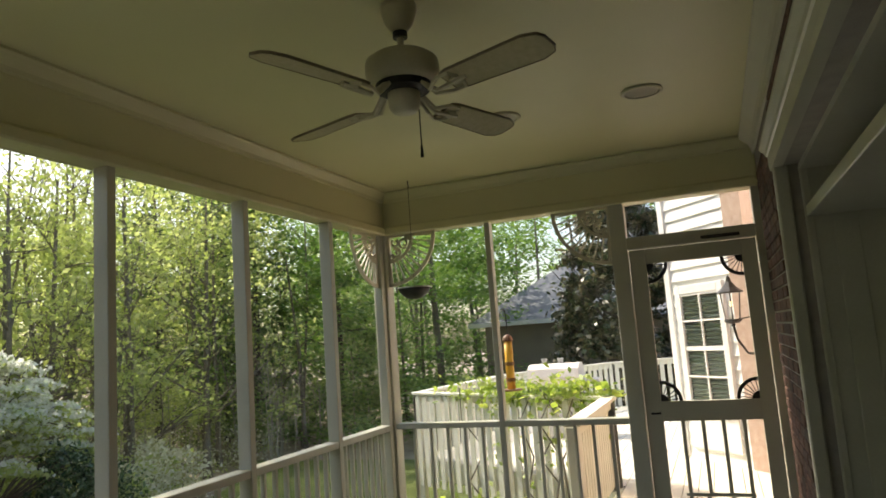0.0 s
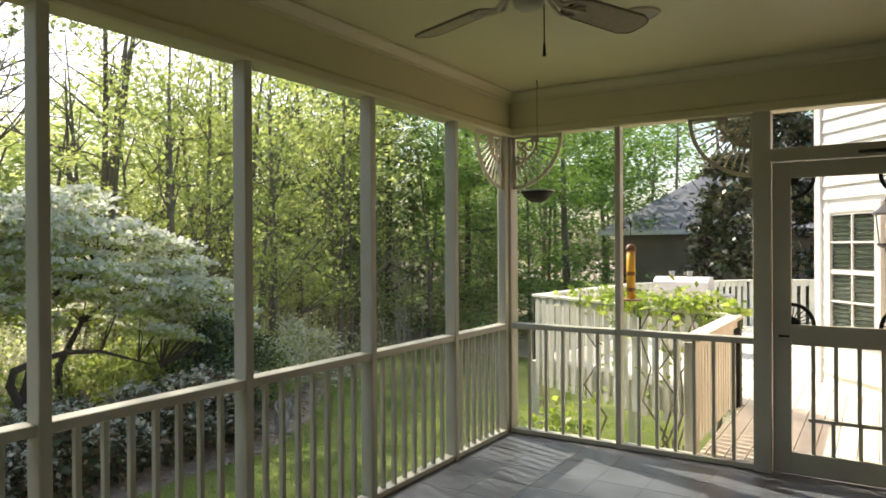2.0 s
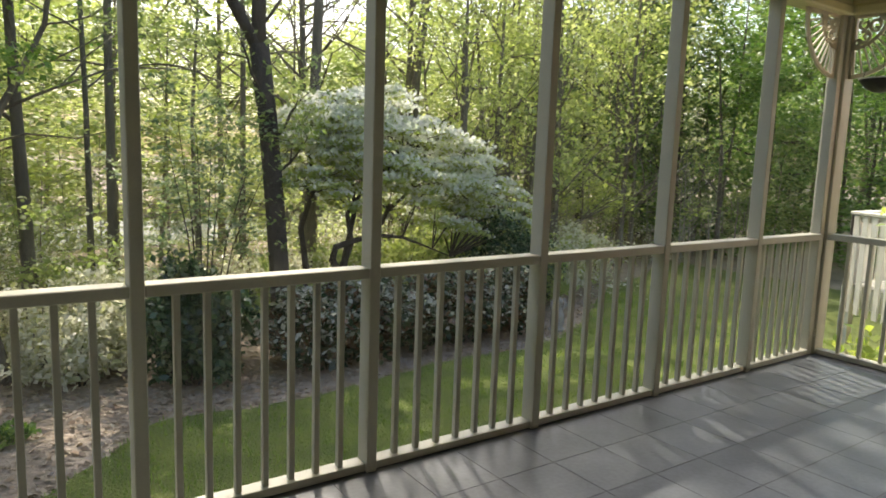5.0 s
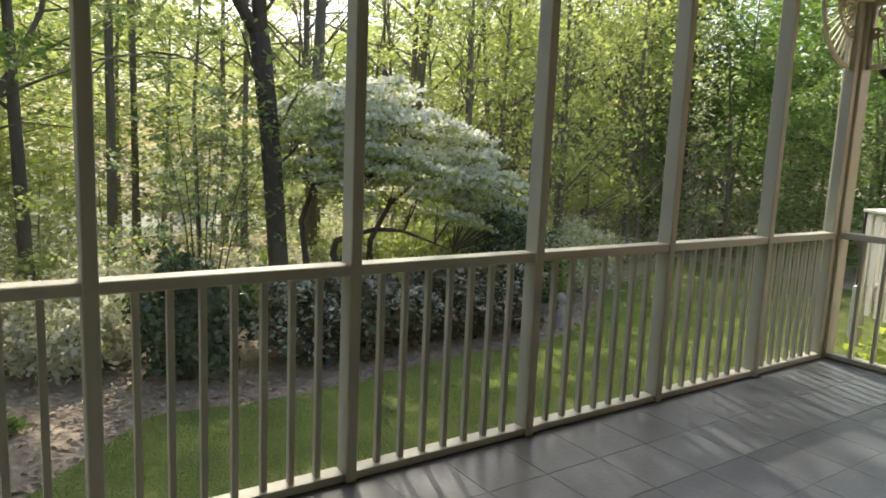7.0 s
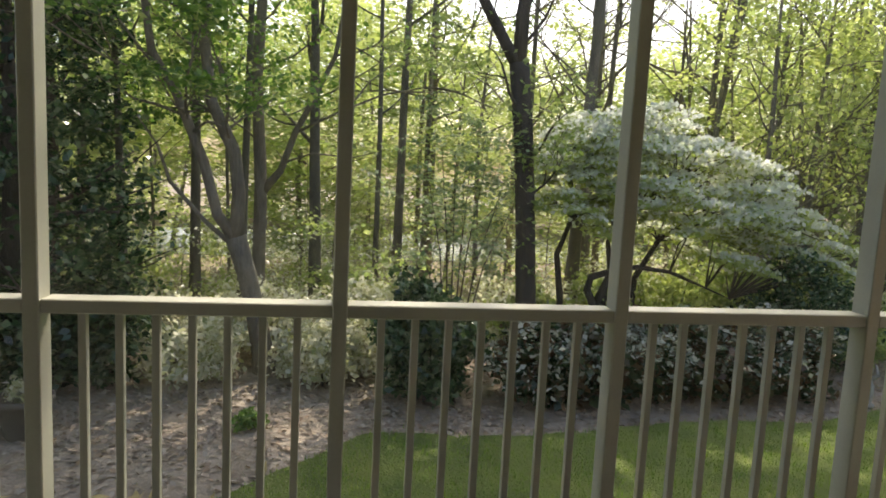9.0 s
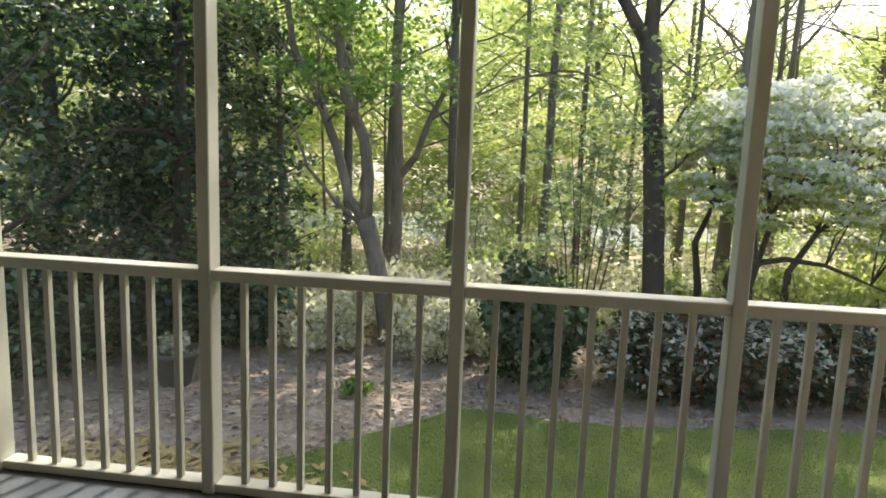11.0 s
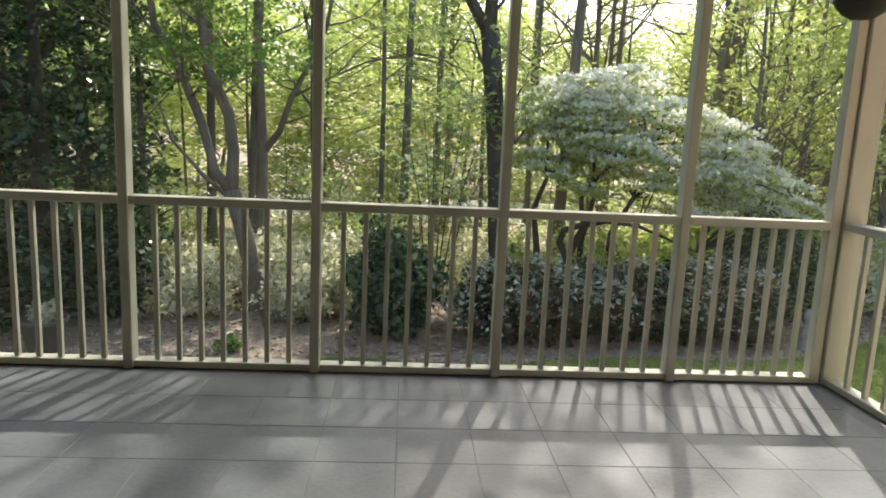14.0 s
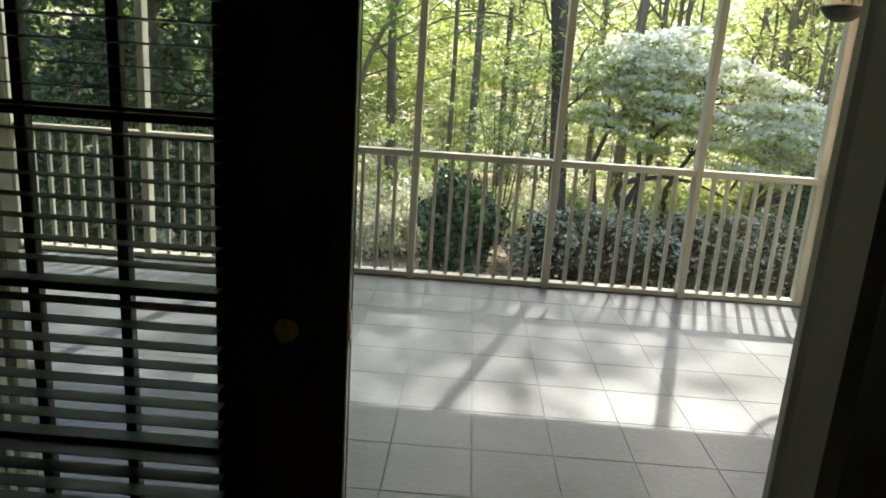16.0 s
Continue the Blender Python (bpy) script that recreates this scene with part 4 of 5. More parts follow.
def leaves(name, pts, size, mat, parent=None, label="", category="", flat=0.0, long=1.6, seed=0, kind=""):
    """Small pointed blades, one quad each, at the given points. flat: how level they lie."""
    r = np.random.default_rng(seed + len(pts))
    p = np.asarray(pts, dtype=float)
    n = len(p)
    nrm = r.normal(size=(n, 3))
    nrm[:, 2] += flat * 3
    nrm /= np.linalg.norm(nrm, axis=1)[:, None]
    t = np.cross(nrm, r.normal(size=(n, 3)))
    t /= np.linalg.norm(t, axis=1)[:, None] + 1e-9
    b = np.cross(nrm, t)
    s = (size * r.uniform(0.55, 1.35, n))[:, None]
    v = np.empty((n, 4, 3))
    v[:, 0] = p - t * s * long / 2
    v[:, 1] = p + b * s * 0.5 + nrm * s * 0.12
    v[:, 2] = p + t * s * long / 2
    v[:, 3] = p - b * s * 0.5 + nrm * s * 0.12
    return raw(name, v.reshape(-1, 3), 4, n, mat, label, category, parent, kind)


def blob(c, r, n, seed, hollow=0.4):
    """Points in a lumpy ellipsoid."""
    g = np.random.default_rng(seed)
    q = g.normal(size=(n, 3))
    q /= np.linalg.norm(q, axis=1)[:, None]
    q *= (hollow + (1 - hollow) * g.uniform(0, 1, n) ** 0.5)[:, None]
    lump = 1 + 0.26 * np.sin(q[:, 0] * 5 + seed) * np.cos(q[:, 1] * 4 + seed * 2) + 0.2 * np.sin(q[:, 2] * 6 + q[:, 0] * 4 + seed) + 0.12 * g.normal(size=n)
    return np.asarray(c) + q * lump[:, None] * np.asarray(r)


def limb(bm, p, d, length, r, depth, g, tips, up=0.15, bend=0.25, sides=6, minr=0.006):
    """A tapering limb that forks."""
    pts, rad = [Vector(p)], [r]
    steps = 4
    d = Vector(d).normalized()
    for i in range(steps):
        d = (d + Vector((g.uniform(-bend, bend), g.uniform(-bend, bend), g.uniform(-bend, bend) + up * 0.4))).normalized()
        pts.append(pts[-1] + d * length / steps)
        rad.append(max(minr, r * (1 - 0.55 * (i + 1) / steps)))
    tube(bm, pts, rad, sides, cap=True)
    tips.append((pts[-1].copy(), depth))
    if depth > 0:
        for k in range(g.choice((2, 2, 3))):
            j = g.choice((2, 3, 4))
            q = Vector((g.uniform(-1, 1), g.uniform(-1, 1), g.uniform(-0.4, 0.8)))
            limb(bm, pts[j], (d * 0.8 + q * 0.8), length * g.uniform(0.55, 0.8), rad[j] * 0.72, depth - 1, g, tips, up, bend, max(4, sides - 1), minr)


def tree(name, x, y, label, height, r, mat, leaf_mat, leaf_n, leaf_size, limbs, seed, lean=(0, 0), first=0.35, spread=0.35, category="tree", flat=0.3, leaf_spread=(1.0, 1.0, 0.8)):
    g = random.Random(seed)
    z0 = ground_height(x, y) - 0.05
    t = thing(name, (x, y, z0), label, category)
    bm = B()
    pts, rad = [], []
    n = 9
    wob = Vector((0, 0, 0))
    for i in range(n + 1):
        f = i / n
        wob += Vector((g.uniform(-1, 1), g.uniform(-1, 1), 0)) * 0.03 * height / 6
        pts.append(Vector((x + lean[0] * f * height, y + lean[1] * f * height, z0 + f * height)) + wob * f)
        rad.append(r * (1.35 if i == 0 else 1.0) * (1 - 0.72 * f))
    tube(bm, pts, rad, 10)
    tips = []
    for k in range(limbs):
        f = first + (0.97 - first) * (k + g.random() * 0.6) / limbs
        i = min(n - 1, int(f * n))
        p = pts[i].lerp(pts[i + 1], f * n - i)
        a = g.uniform(0, math.tau)
        limb(bm, p, (math.cos(a), math.sin(a), g.uniform(0.2, 0.9)), height * spread * g.uniform(0.6, 1.1) * (1.1 - 0.6 * f), rad[i] * 0.45, 2, g, tips)
    part("trunk", bm, mat, t, smooth=True)
    if leaf_n:
        q = np.array([tuple(p) for p, dd in tips if dd <= 1])
        gg = np.random.default_rng(seed)
        idx = gg.integers(0, len(q), leaf_n)
        pts2 = q[idx] + gg.normal(size=(leaf_n, 3)) * np.asarray(leaf_spread) * height * 0.035
        leaves("crown", pts2, leaf_size, leaf_mat, t, flat=flat, seed=seed)
    return t


def sprays(tips, per, wide, thick, seed, droop=0.0):
    """Leaf positions in flat sprays round the ends of twigs."""
    g = np.random.default_rng(seed)
    c = np.array([tuple(p) for p in tips])
    q = g.normal(size=(len(c), per, 3)) * (wide, wide, thick)
    q[:, :, 2] -= droop * np.hypot(q[:, :, 0], q[:, :, 1])
    return (c[:, None, :] + q).reshape(-1, 3)


def crown_points(c, r, k, per, seed, wide=0.34):
    """Leaves of a high unseen crown, for dappled shade: sprays in a lumpy ellipsoid, with gaps."""
    return sprays(blob(c, r, k, seed, 0.2), per, wide, 0.12, seed + 1)


# large dark tree behind the shrubs, forking above the garden
big = thing("tall_tree", (-0.46, 9.5, GROUND - 0.05), "tall dark-barked tree with sparse new leaves", "tree")
bm = B()
tips = []
g = random.Random(11)
tube(bm, [(-0.46, 9.5, GROUND - 0.1), (-0.48, 9.5, GROUND + 0.25), (-0.52, 9.5, -1.2), (-0.63, 9.5, 0.4), (-0.76, 9.5, 1.9), (-0.92, 9.5, 3.2)], [0.30, 0.215, 0.185, 0.175, 0.17, 0.175], 14)
tube(bm, [(-0.90, 9.5, 3.05), (-1.18, 9.48, 3.5), (-1.62, 9.45, 4.2), (-1.95, 9.4, 5.3), (-2.1, 9.4, 7.2), (-1.9, 9.4, 10.0)], [0.115, 0.105, 0.09, 0.08, 0.065, 0.03], 10)
tube(bm, [(-0.92, 9.5, 3.1), (-0.90, 9.55, 4.0), (-0.70, 9.6, 5.4), (-0.35, 9.6, 7.5), (0.1, 9.7, 10.0), (0.4, 9.8, 13.0)], [0.13, 0.12, 0.11, 0.10, 0.08, 0.03], 10)
for p, d, L in (((-0.95, 9.5, 3.4), (0.9, 0.2, 0.7), 1.6), ((-0.66, 9.5, 0.9), (0.7, -0.4, 0.5), 0.8), ((-0.80, 9.5, 2.3), (-0.8, -0.5, 0.5), 1.0), ((-0.85, 9.6, 4.6), (1.0, 0.1, 0.5), 1.9),
                ((-1.62, 9.45, 4.2), (-1.0, 0.0, 0.5), 1.7), ((-0.72, 9.5, 1.5), (0.8, 0.3, 0.5), 0.9), ((-0.60, 9.6, 5.8), (0.9, -0.3, 0.5), 2.0), ((-1.95, 9.4, 5.3), (-0.8, 0.3, 0.6), 1.9)):
    limb(bm, p, d, L, 0.035, 2, g, tips, 0.1, 0.3)
for k in range(12):
    a = k * 2.4
    limb(bm, (-0.1 + 0.03 * k, 9.7, 7.4 + 0.45 * k), (math.cos(a), math.sin(a), 0.5), 2.4, 0.05, 2, g, [], 0.1, 0.3)
part("trunk", bm, BARKDARK, big, smooth=True)
low = [p for p, d in tips if d <= 1]
tufts = [(-0.55 - 0.085 * (z + 1.2) + g.uniform(-0.2, 0.2), 9.35 + g.uniform(-0.15, 0.2), z) for z in np.arange(-0.6, 3.4, 0.13)]
leaves("foliage", np.concatenate([sprays(low, 26, 0.20, 0.07, 12), sprays(tufts, 9, 0.11, 0.07, 14)]), 0.075, L_SPRING, big, flat=0.5, seed=12)
# crown out of view, placed to dapple the porch floor with shade
leaves("crown", crown_points((0.3, 10.0, 12.0), (2.6, 2.0, 2.8), 52, 16, 13), 0.12, L_SPRING, big, flat=0.4, seed=13)

# forked tree with crooked limbs and hanging leafy twigs
vt = thing("forked_tree", (-5.0, 9.0, GROUND - 0.05), "grey-brown forked tree with crooked leafy limbs", "tree")
bm = B()
tips = []
g = random.Random(5)
tube(bm, [(-4.98, 9.0, GROUND - 0.1), (-5.05, 9.0, GROUND + 0.3), (-5.16, 9.0, GROUND + 0.9), (-5.32, 9.0, GROUND + 1.6), (-5.5, 9.0, GROUND + 2.2)], [0.25, 0.18, 0.16, 0.155, 0.165], 14)
M = [(-5.5, 9.0, 0.05), (-5.46, 9.0, 0.8), (-5.54, 9.02, 1.44), (-5.90, 9.05, 2.2), (-6.05, 9.1, 3.3), (-5.85, 9.15, 4.6), (-6.0, 9.2, 6.5), (-5.7, 9.3, 8.6)]
Lm = [(-5.5, 9.0, 0.05), (-5.78, 8.95, 0.45), (-5.98, 8.92, 1.25), (-6.40, 8.9, 2.3), (-6.75, 8.88, 2.9), (-6.95, 8.85, 4.4), (-7.3, 8.8, 6.4)]
tube(bm, M, [0.12, 0.105, 0.10, 0.09, 0.08, 0.07, 0.05, 0.02], 10)
tube(bm, Lm, [0.10, 0.085, 0.08, 0.07, 0.062, 0.045, 0.02], 10)
tube(bm, [(-5.52, 8.97, -0.05), (-5.95, 8.85, 0.35), (-6.45, 8.75, 0.95), (-6.62, 8.7, 1.5), (-6.9, 8.7, 1.9)], [0.045, 0.036, 0.03, 0.02, 0.01], 8)
for k in range(26):
    src = M if k % 2 else Lm
    i = 2 + (k // 2) % 4
    p = Vector(src[i]).lerp(Vector(src[i + 1]), g.random())
    a = g.uniform(0, math.tau)
    limb(bm, p, (math.cos(a), math.sin(a) * 0.8, g.uniform(-0.1, 0.7)), g.uniform(1.0, 1.9), 0.026, 2, g, tips, 0.05, 0.32, 5, 0.004)
part("trunk", bm, BARKBROWN, vt, smooth=True)
q = [p for p, d in tips if d <= 1]
leaves("crown", sprays(q, 42, 0.22, 0.07, 3, 0.15), 0.075, L_GREEN, vt, flat=0.6, seed=4)
leaves("young_leaves", sprays(q[::2], 24, 0.26, 0.08, 6, 0.15), 0.07, L_YELLOW, vt, flat=0.6, seed=7)
# upper leaves beyond the view, added for the shade they cast
leaves("shade_top_crown", crown_points((-5.9, 9.2, 8.2), (2.4, 1.8, 2.0), 45, 18, 8), 0.12, L_GREEN, vt, flat=0.4, seed=8)

# second tree close behind it, with one long reaching limb
st = thing("branching_tree", (-5.35, 11.0, GROUND - 0.05), "dark straight tree with one long reaching limb", "tree")
bm = B()
tips = []
g = random.Random(6)
tube(bm, [(-5.35, 11.0, GROUND - 0.12), (-5.38, 11.0, -1.0), (-5.36, 11.0, 0.8), (-5.46, 11.0, 2.85), (-5.35, 11.0, 5.0), (-5.5, 11.0, 8.0), (-5.4, 11.1, 11.0)], [0.17, 0.125, 0.115, 0.10, 0.09, 0.07, 0.03], 10)
R2 = [(-5.36, 11.0, 0.70), (-5.0, 10.95, 1.15), (-4.75, 10.9, 1.85), (-4.42, 10.9, 2.5), (-4.05, 10.9, 3.3), (-3.85, 10.9, 4.6), (-3.7, 10.9, 6.0)]
tube(bm, R2, [0.085, 0.07, 0.06, 0.05, 0.042, 0.03, 0.012], 8)
tube(bm, [(-4.75, 10.9, 1.85), (-4.2, 10.8, 2.15), (-3.87, 10.75, 2.31), (-3.2, 10.7, 2.62), (-2.42, 10.6, 2.8), (-1.6, 10.5, 2.75)], [0.03, 0.026, 0.022, 0.018, 0.013, 0.005], 6)
tube(bm, [(-4.95, 10.95, 1.3), (-4.4, 10.7, 1.5), (-3.7, 10.5, 1.45), (-3.1, 10.4, 1.62)], [0.022, 0.018, 0.012, 0.004], 6)
for p, d in (((-4.42, 10.9, 2.5), (0.8, -0.3, 0.4)), ((-4.05, 10.9, 3.3), (1.0, -0.2, 0.3)), ((-3.87, 10.75, 2.31), (0.8, 0.3, 0.4)), ((-3.2, 10.7, 2.62), (0.9, -0.2, 0.25)), ((-2.42, 10.6, 2.8), (0.9, 0.1, 0.1)),
             ((-5.44, 11.0, 2.4), (-0.7, -0.5, 0.5)), ((-5.4, 11.0, 3.8), (0.8, -0.6, 0.4)), ((-5.4, 11.0, 4.4), (-0.8, -0.4, 0.4)), ((-3.85, 10.9, 4.4), (0.9, -0.2, 0.2)), ((-5.37, 11.0, 1.6), (-0.8, 0.2, 0.5))):
    limb(bm, p, d, 1.5, 0.022, 2, g, tips, 0.05, 0.3, 5, 0.004)
part("trunk", bm, BARKBROWN, st, smooth=True)
leaves("foliage", sprays([p for p, d in tips if d <= 1], 34, 0.20, 0.06, 31, 0.1), 0.07, L_SPRING, st, flat=0.6, seed=32)

# fan of green saplings between the evergreen shrub and the tall tree
sp = thing("sapling_clump", (-1.75, 10.2, GROUND), "feathery green saplings rising from one clump", "tree")
bm = B()
tips = []
g = random.Random(23)
for k in range(8):
    s = (k - 3.5) / 3.5
    base = Vector((-1.75 + 0.16 * s, 10.2 + g.uniform(-0.15, 0.15), GROUND - 0.05))
    top = Vector((-1.70 + 1.05 * s + g.uniform(-0.1, 0.1), 10.2 + g.uniform(-0.6, 0.5), 1.75 - 1.0 * s * s + g.uniform(-0.3, 0.3)))
    mid = base.lerp(top, 0.5) + Vector((-0.12 * s, 0, 0.15))
    tube(bm, [base, mid, top], [0.018, 0.012, 0.004], 6)
    for j in range(9):
        f = 0.42 + 0.56 * j / 6
        p = base.lerp(mid, f * 2) if f < 0.5 else mid.lerp(top, f * 2 - 1)
        a = g.uniform(0, math.tau)
        limb(bm, p, (math.cos(a), math.sin(a), 0.35), 0.42, 0.006, 1, g, tips, 0.05, 0.2, 4, 0.002)
part("stems", bm, BARKDARK, sp)
leaves("foliage", sprays([p for p, d in tips], 15, 0.11, 0.035, 24, 0.2), 0.06, L_SAGE, sp, flat=0.7, seed=25)

# flowering dogwood, tiered
dw = thing("dogwood", (1.0, 10.3, GROUND - 0.05), "white flowering dogwood with layered branches", "tree")
bm = B()
g = random.Random(9)
zz = GROUND
S1 = [(0.95, 10.1, zz - 0.1), (0.86, 10.1, zz + 0.5), (0.98, 10.1, zz + 0.95), (0.80, 10.05, zz + 1.30), (0.84, 10.0, zz + 1.55), (1.15, 9.95, zz + 1.66), (1.7, 9.9, zz + 1.78), (2.3, 9.8, zz + 1.72), (3.0, 9.7, zz + 1.45), (3.5, 9.7, zz + 1.25)]
S2 = [(0.45, 10.5, zz - 0.1), (0.42, 10.5, zz + 1.1), (0.30, 10.5, zz + 1.9), (0.55, 10.5, zz + 2.6), (0.50, 10.55, zz + 3.5), (0.9, 10.6, zz + 4.4)]
S3 = [(1.45, 10.7, zz - 0.1), (1.40, 10.7, zz + 1.2), (1.62, 10.7, zz + 2.2), (1.55, 10.7, zz + 3.0), (2.0, 10.7, zz + 4.2)]
S4 = [(0.98, 10.1, zz + 0.95), (1.30, 10.2, zz + 1.6), (1.22, 10.25, zz + 2.2), (1.7, 10.3, zz + 2.8), (2.5, 10.3, zz + 3.3)]
S5 = [(2.05, 10.9, zz - 0.1), (2.1, 10.9, zz + 1.4), (2.5, 10.8, zz + 2.2), (3.1, 10.7, zz + 2.7), (4.0, 10.6, zz + 2.7)]
tube(bm, S1, [0.11, 0.085, 0.08, 0.075, 0.07, 0.06, 0.048, 0.036, 0.02, 0.008], 9)
for S in (S2, S3, S4, S5):
    tube(bm, S, [0.085 * (1 - 0.8 * i / (len(S) - 1)) for i in range(len(S))], 8)
HX = [-0.3, 0.5, 1.8, 3.2, 4.2, 5.2, 6.3]
HT = [1.75, 2.35, 2.62, 2.25, 1.50, 0.95, 0.30]
HB = [0.90, 0.50, 0.25, -0.30, -0.50, -0.55, -0.35]
gg = np.random.default_rng(12)
bl, fl, twigs = [], [], []
stems = [Vector(p) for S in (S2, S3, S4, S5) for p in S[2:]] + [Vector(p) for p in S1[4:]]
for k in range(290):
    x = -0.3 + 6.5 * gg.beta(1.25, 1.6)
    hi, lo = np.interp(x, HX, HT), np.interp(x, HX, HB)
    u = gg.uniform(0, 1) ** 0.8
    z = lo + (hi - lo) * round(u * 7) / 7 + gg.normal() * 0.06
    dy = (1.7 - 0.16 * abs(x - 2.2)) * (1 - 0.5 * u) * gg.uniform(-1, 1)
    c = np.array((x, 10.3 + dy, z))
    rad = gg.uniform(0.20, 0.46)
    tilt = 0.10 * (x - 1.8)
    n1 = int((60 + 390 * u) * rad)
    q = gg.normal(size=(n1, 3)) * (rad * 0.55, rad * 0.55, 0.035)
    q[:, 2] -= tilt * q[:, 0] * 0.6 + 0.22 * (q[:, 0] ** 2 + q[:, 1] ** 2)
    bl.append(c + q)
    n2 = int((230 - 170 * u) * rad)
    q = gg.normal(size=(n2, 3)) * (rad * 0.6, rad * 0.6, 0.03)
    q[:, 2] -= 0.07 + tilt * q[:, 0] * 0.6
    fl.append(c + q)
    v = Vector(c)
    near = min(stems, key=lambda p: (p - v).length + 1.2 * max(0, p.z - v.z))
    mid = near.lerp(v, 0.55) + Vector((g.uniform(-0.1, 0.1), g.uniform(-0.1, 0.1), 0.10))
    tube(bm, [near, mid, v + Vector((0, 0, -0.03))], [0.020, 0.013, 0.004], 5)
    for j in range(3):
        a = g.uniform(0, math.tau)
        tube(bm, [mid.lerp(v, 0.6), v + Vector((rad * math.cos(a), rad * math.sin(a), -0.03))], [0.007, 0.003], 4)
part("trunk", bm, BARKDARK, dw, smooth=True)
leaves("blossom", np.concatenate(bl), 0.088, PETAL, dw, flat=0.25, long=1.1, seed=21)
leaves("foliage", np.concatenate(fl), 0.075, L_YELLOW, dw, flat=0.5, seed=22)


def shrub(name, c, r, label, mat, n, size, seed, stems=10, category="shrub", flat=0.2):
    z0 = ground_height(c[0], c[1])
    t = thing(name, (c[0], c[1], z0), label, category)
    g = random.Random(seed)
    bm = B()
    for k in range(stems):
        a, s = g.uniform(0, math.tau), g.uniform(0.2, 0.8)
        top = Vector((c[0] + r[0] * s * math.cos(a), c[1] + r[1] * s * math.sin(a), z0 + r[2] * g.uniform(1.0, 1.7)))
        base = Vector((c[0] + r[0] * 0.5 * s * math.cos(a), c[1] + r[1] * 0.5 * s * math.sin(a), z0 - 0.05))
        tube(bm, [base, base.lerp(top, 0.5) + Vector((g.uniform(-.1, .1), g.uniform(-.1, .1), 0)), top], [0.02, 0.015, 0.006], 5)
    part("stems", bm, BARKDARK, t)
    p = blob((c[0], c[1], z0 + r[2] * 0.95), r, n, seed, 0.55)
    p = p[p[:, 2] > z0 + 0.05]
    leaves("foliage", p, size, mat, t, flat=flat, seed=seed)
    return t


# hedge of glossy shrubs behind the lawn
for i, (x, y, rx, rz) in enumerate(((-0.75, 7.6, 0.75, 0.60), (0.35, 7.7, 0.85, 0.66), (1.35, 7.8, 0.85, 0.62), (2.35, 7.85, 0.85, 0.66), (3.3, 7.9, 0.8, 0.60))):
    hedge = shrub("glossy_shrub", (x, y), (rx, 0.75, rz), "glossy-leaved shrub in a low hedge behind the lawn", L_HEDGE, 3000, 0.10, 30 + i, flat=0.5)
    # pale leaves over the upper shell imitate reflections off the glossy foliage
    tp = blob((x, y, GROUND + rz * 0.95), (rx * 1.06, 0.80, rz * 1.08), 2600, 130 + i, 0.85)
    leaves("leaf_glints", tp[tp[:, 2] > GROUND + rz * np.random.default_rng(i).uniform(0.35, 1.9, len(tp))], 0.065, L_GLINT, hedge, "pale leaves standing in for glints on the hedge", flat=0.5, seed=130 + i, kind="stuff")
shrub("dark_shrub", (-2.60, 7.7), (0.70, 0.65, 0.86), "dark evergreen shrub at the lawn edge", L_DEEP, 6500, 0.085, 41)
for i, (x, y, r, h) in enumerate(((-7.5, 8.3, 0.85, 0.85), (-8.5, 7.5, 0.9, 1.0), (-9.4, 6.5, 0.9, 0.95))):
    shrub("evergreen_shrub", (x, y), (r, 0.75, h), "dark glossy evergreen shrub under the evergreens", L_DEEP, 4200, 0.09, 180 + i, flat=0.6)
shrub("dark_conifer", (4.9, 9.4), (1.0, 0.9, 1.05), "dark rounded evergreen bush beside the lawn", L_DEEP, 7000, 0.06, 42)
for i, (x, y, rx, rz) in enumerate(((-4.3, 9.6, 0.8, 0.65), (-4.1, 8.5, 0.7, 0.5), (-6.1, 8.5, 0.7, 0.48), (-3.6, 9.1, 0.6, 0.55), (-5.4, 10.2, 0.9, 0.6), (-6.4, 9.8, 0.8, 0.55), (-3.2, 10.4, 0.9, 0.7), (-0.2, 11.2, 1.1, 0.7), (2.0, 11.6, 1.2, 0.65))):
    shrub("pale_shrub", (x, y), (rx, 0.7, rz), "pale yellow-green flowering shrub under the trees", L_PALE, 2600, 0.07, 50 + i)
for i, (x, y, rx, rz) in enumerate(((5.9, 9.6, 1.0, 0.6), (7.2, 10.5, 1.2, 0.7), (6.4, 11.8, 1.3, 0.9), (8.8, 11.0, 1.3, 0.8))):
    shrub("green_shrub", (x, y), (rx, 0.8, rz), "loose fresh green shrub at the wood edge", L_PALE if i % 2 else L_SPRING, 2200, 0.08, 70 + i)
for i, (x, y, rx, rz) in enumerate(((1.9, 11.4, 0.9, 0.75), (3.0, 11.0, 1.0, 0.85), (4.1, 10.9, 0.9, 0.80), (5.1, 11.3, 0.9, 0.7), (0.0, 11.0, 0.8, 0.6))):
    shrub("green_shrub", (x, y), (rx, 0.8, rz), "bright green shrub growing under the dogwood", L_YELLOW if i % 2 else L_SPRING, 2400, 0.08, 170 + i)
shrub("garden_clump", (-4.93, 6.5), (0.20, 0.18, 0.13), "small green clump in the leaf litter", L_GREEN, 350, 0.05, 80, 4, "plant")
for i, (x, y) in enumerate(((2.15, 0.5),)):
    shrub("garden_shrub", (x, y), (0.45, 0.45, 0.86), "leafy green shrub below the deck railing", L_VINE, 2400, 0.075, 90 + i)

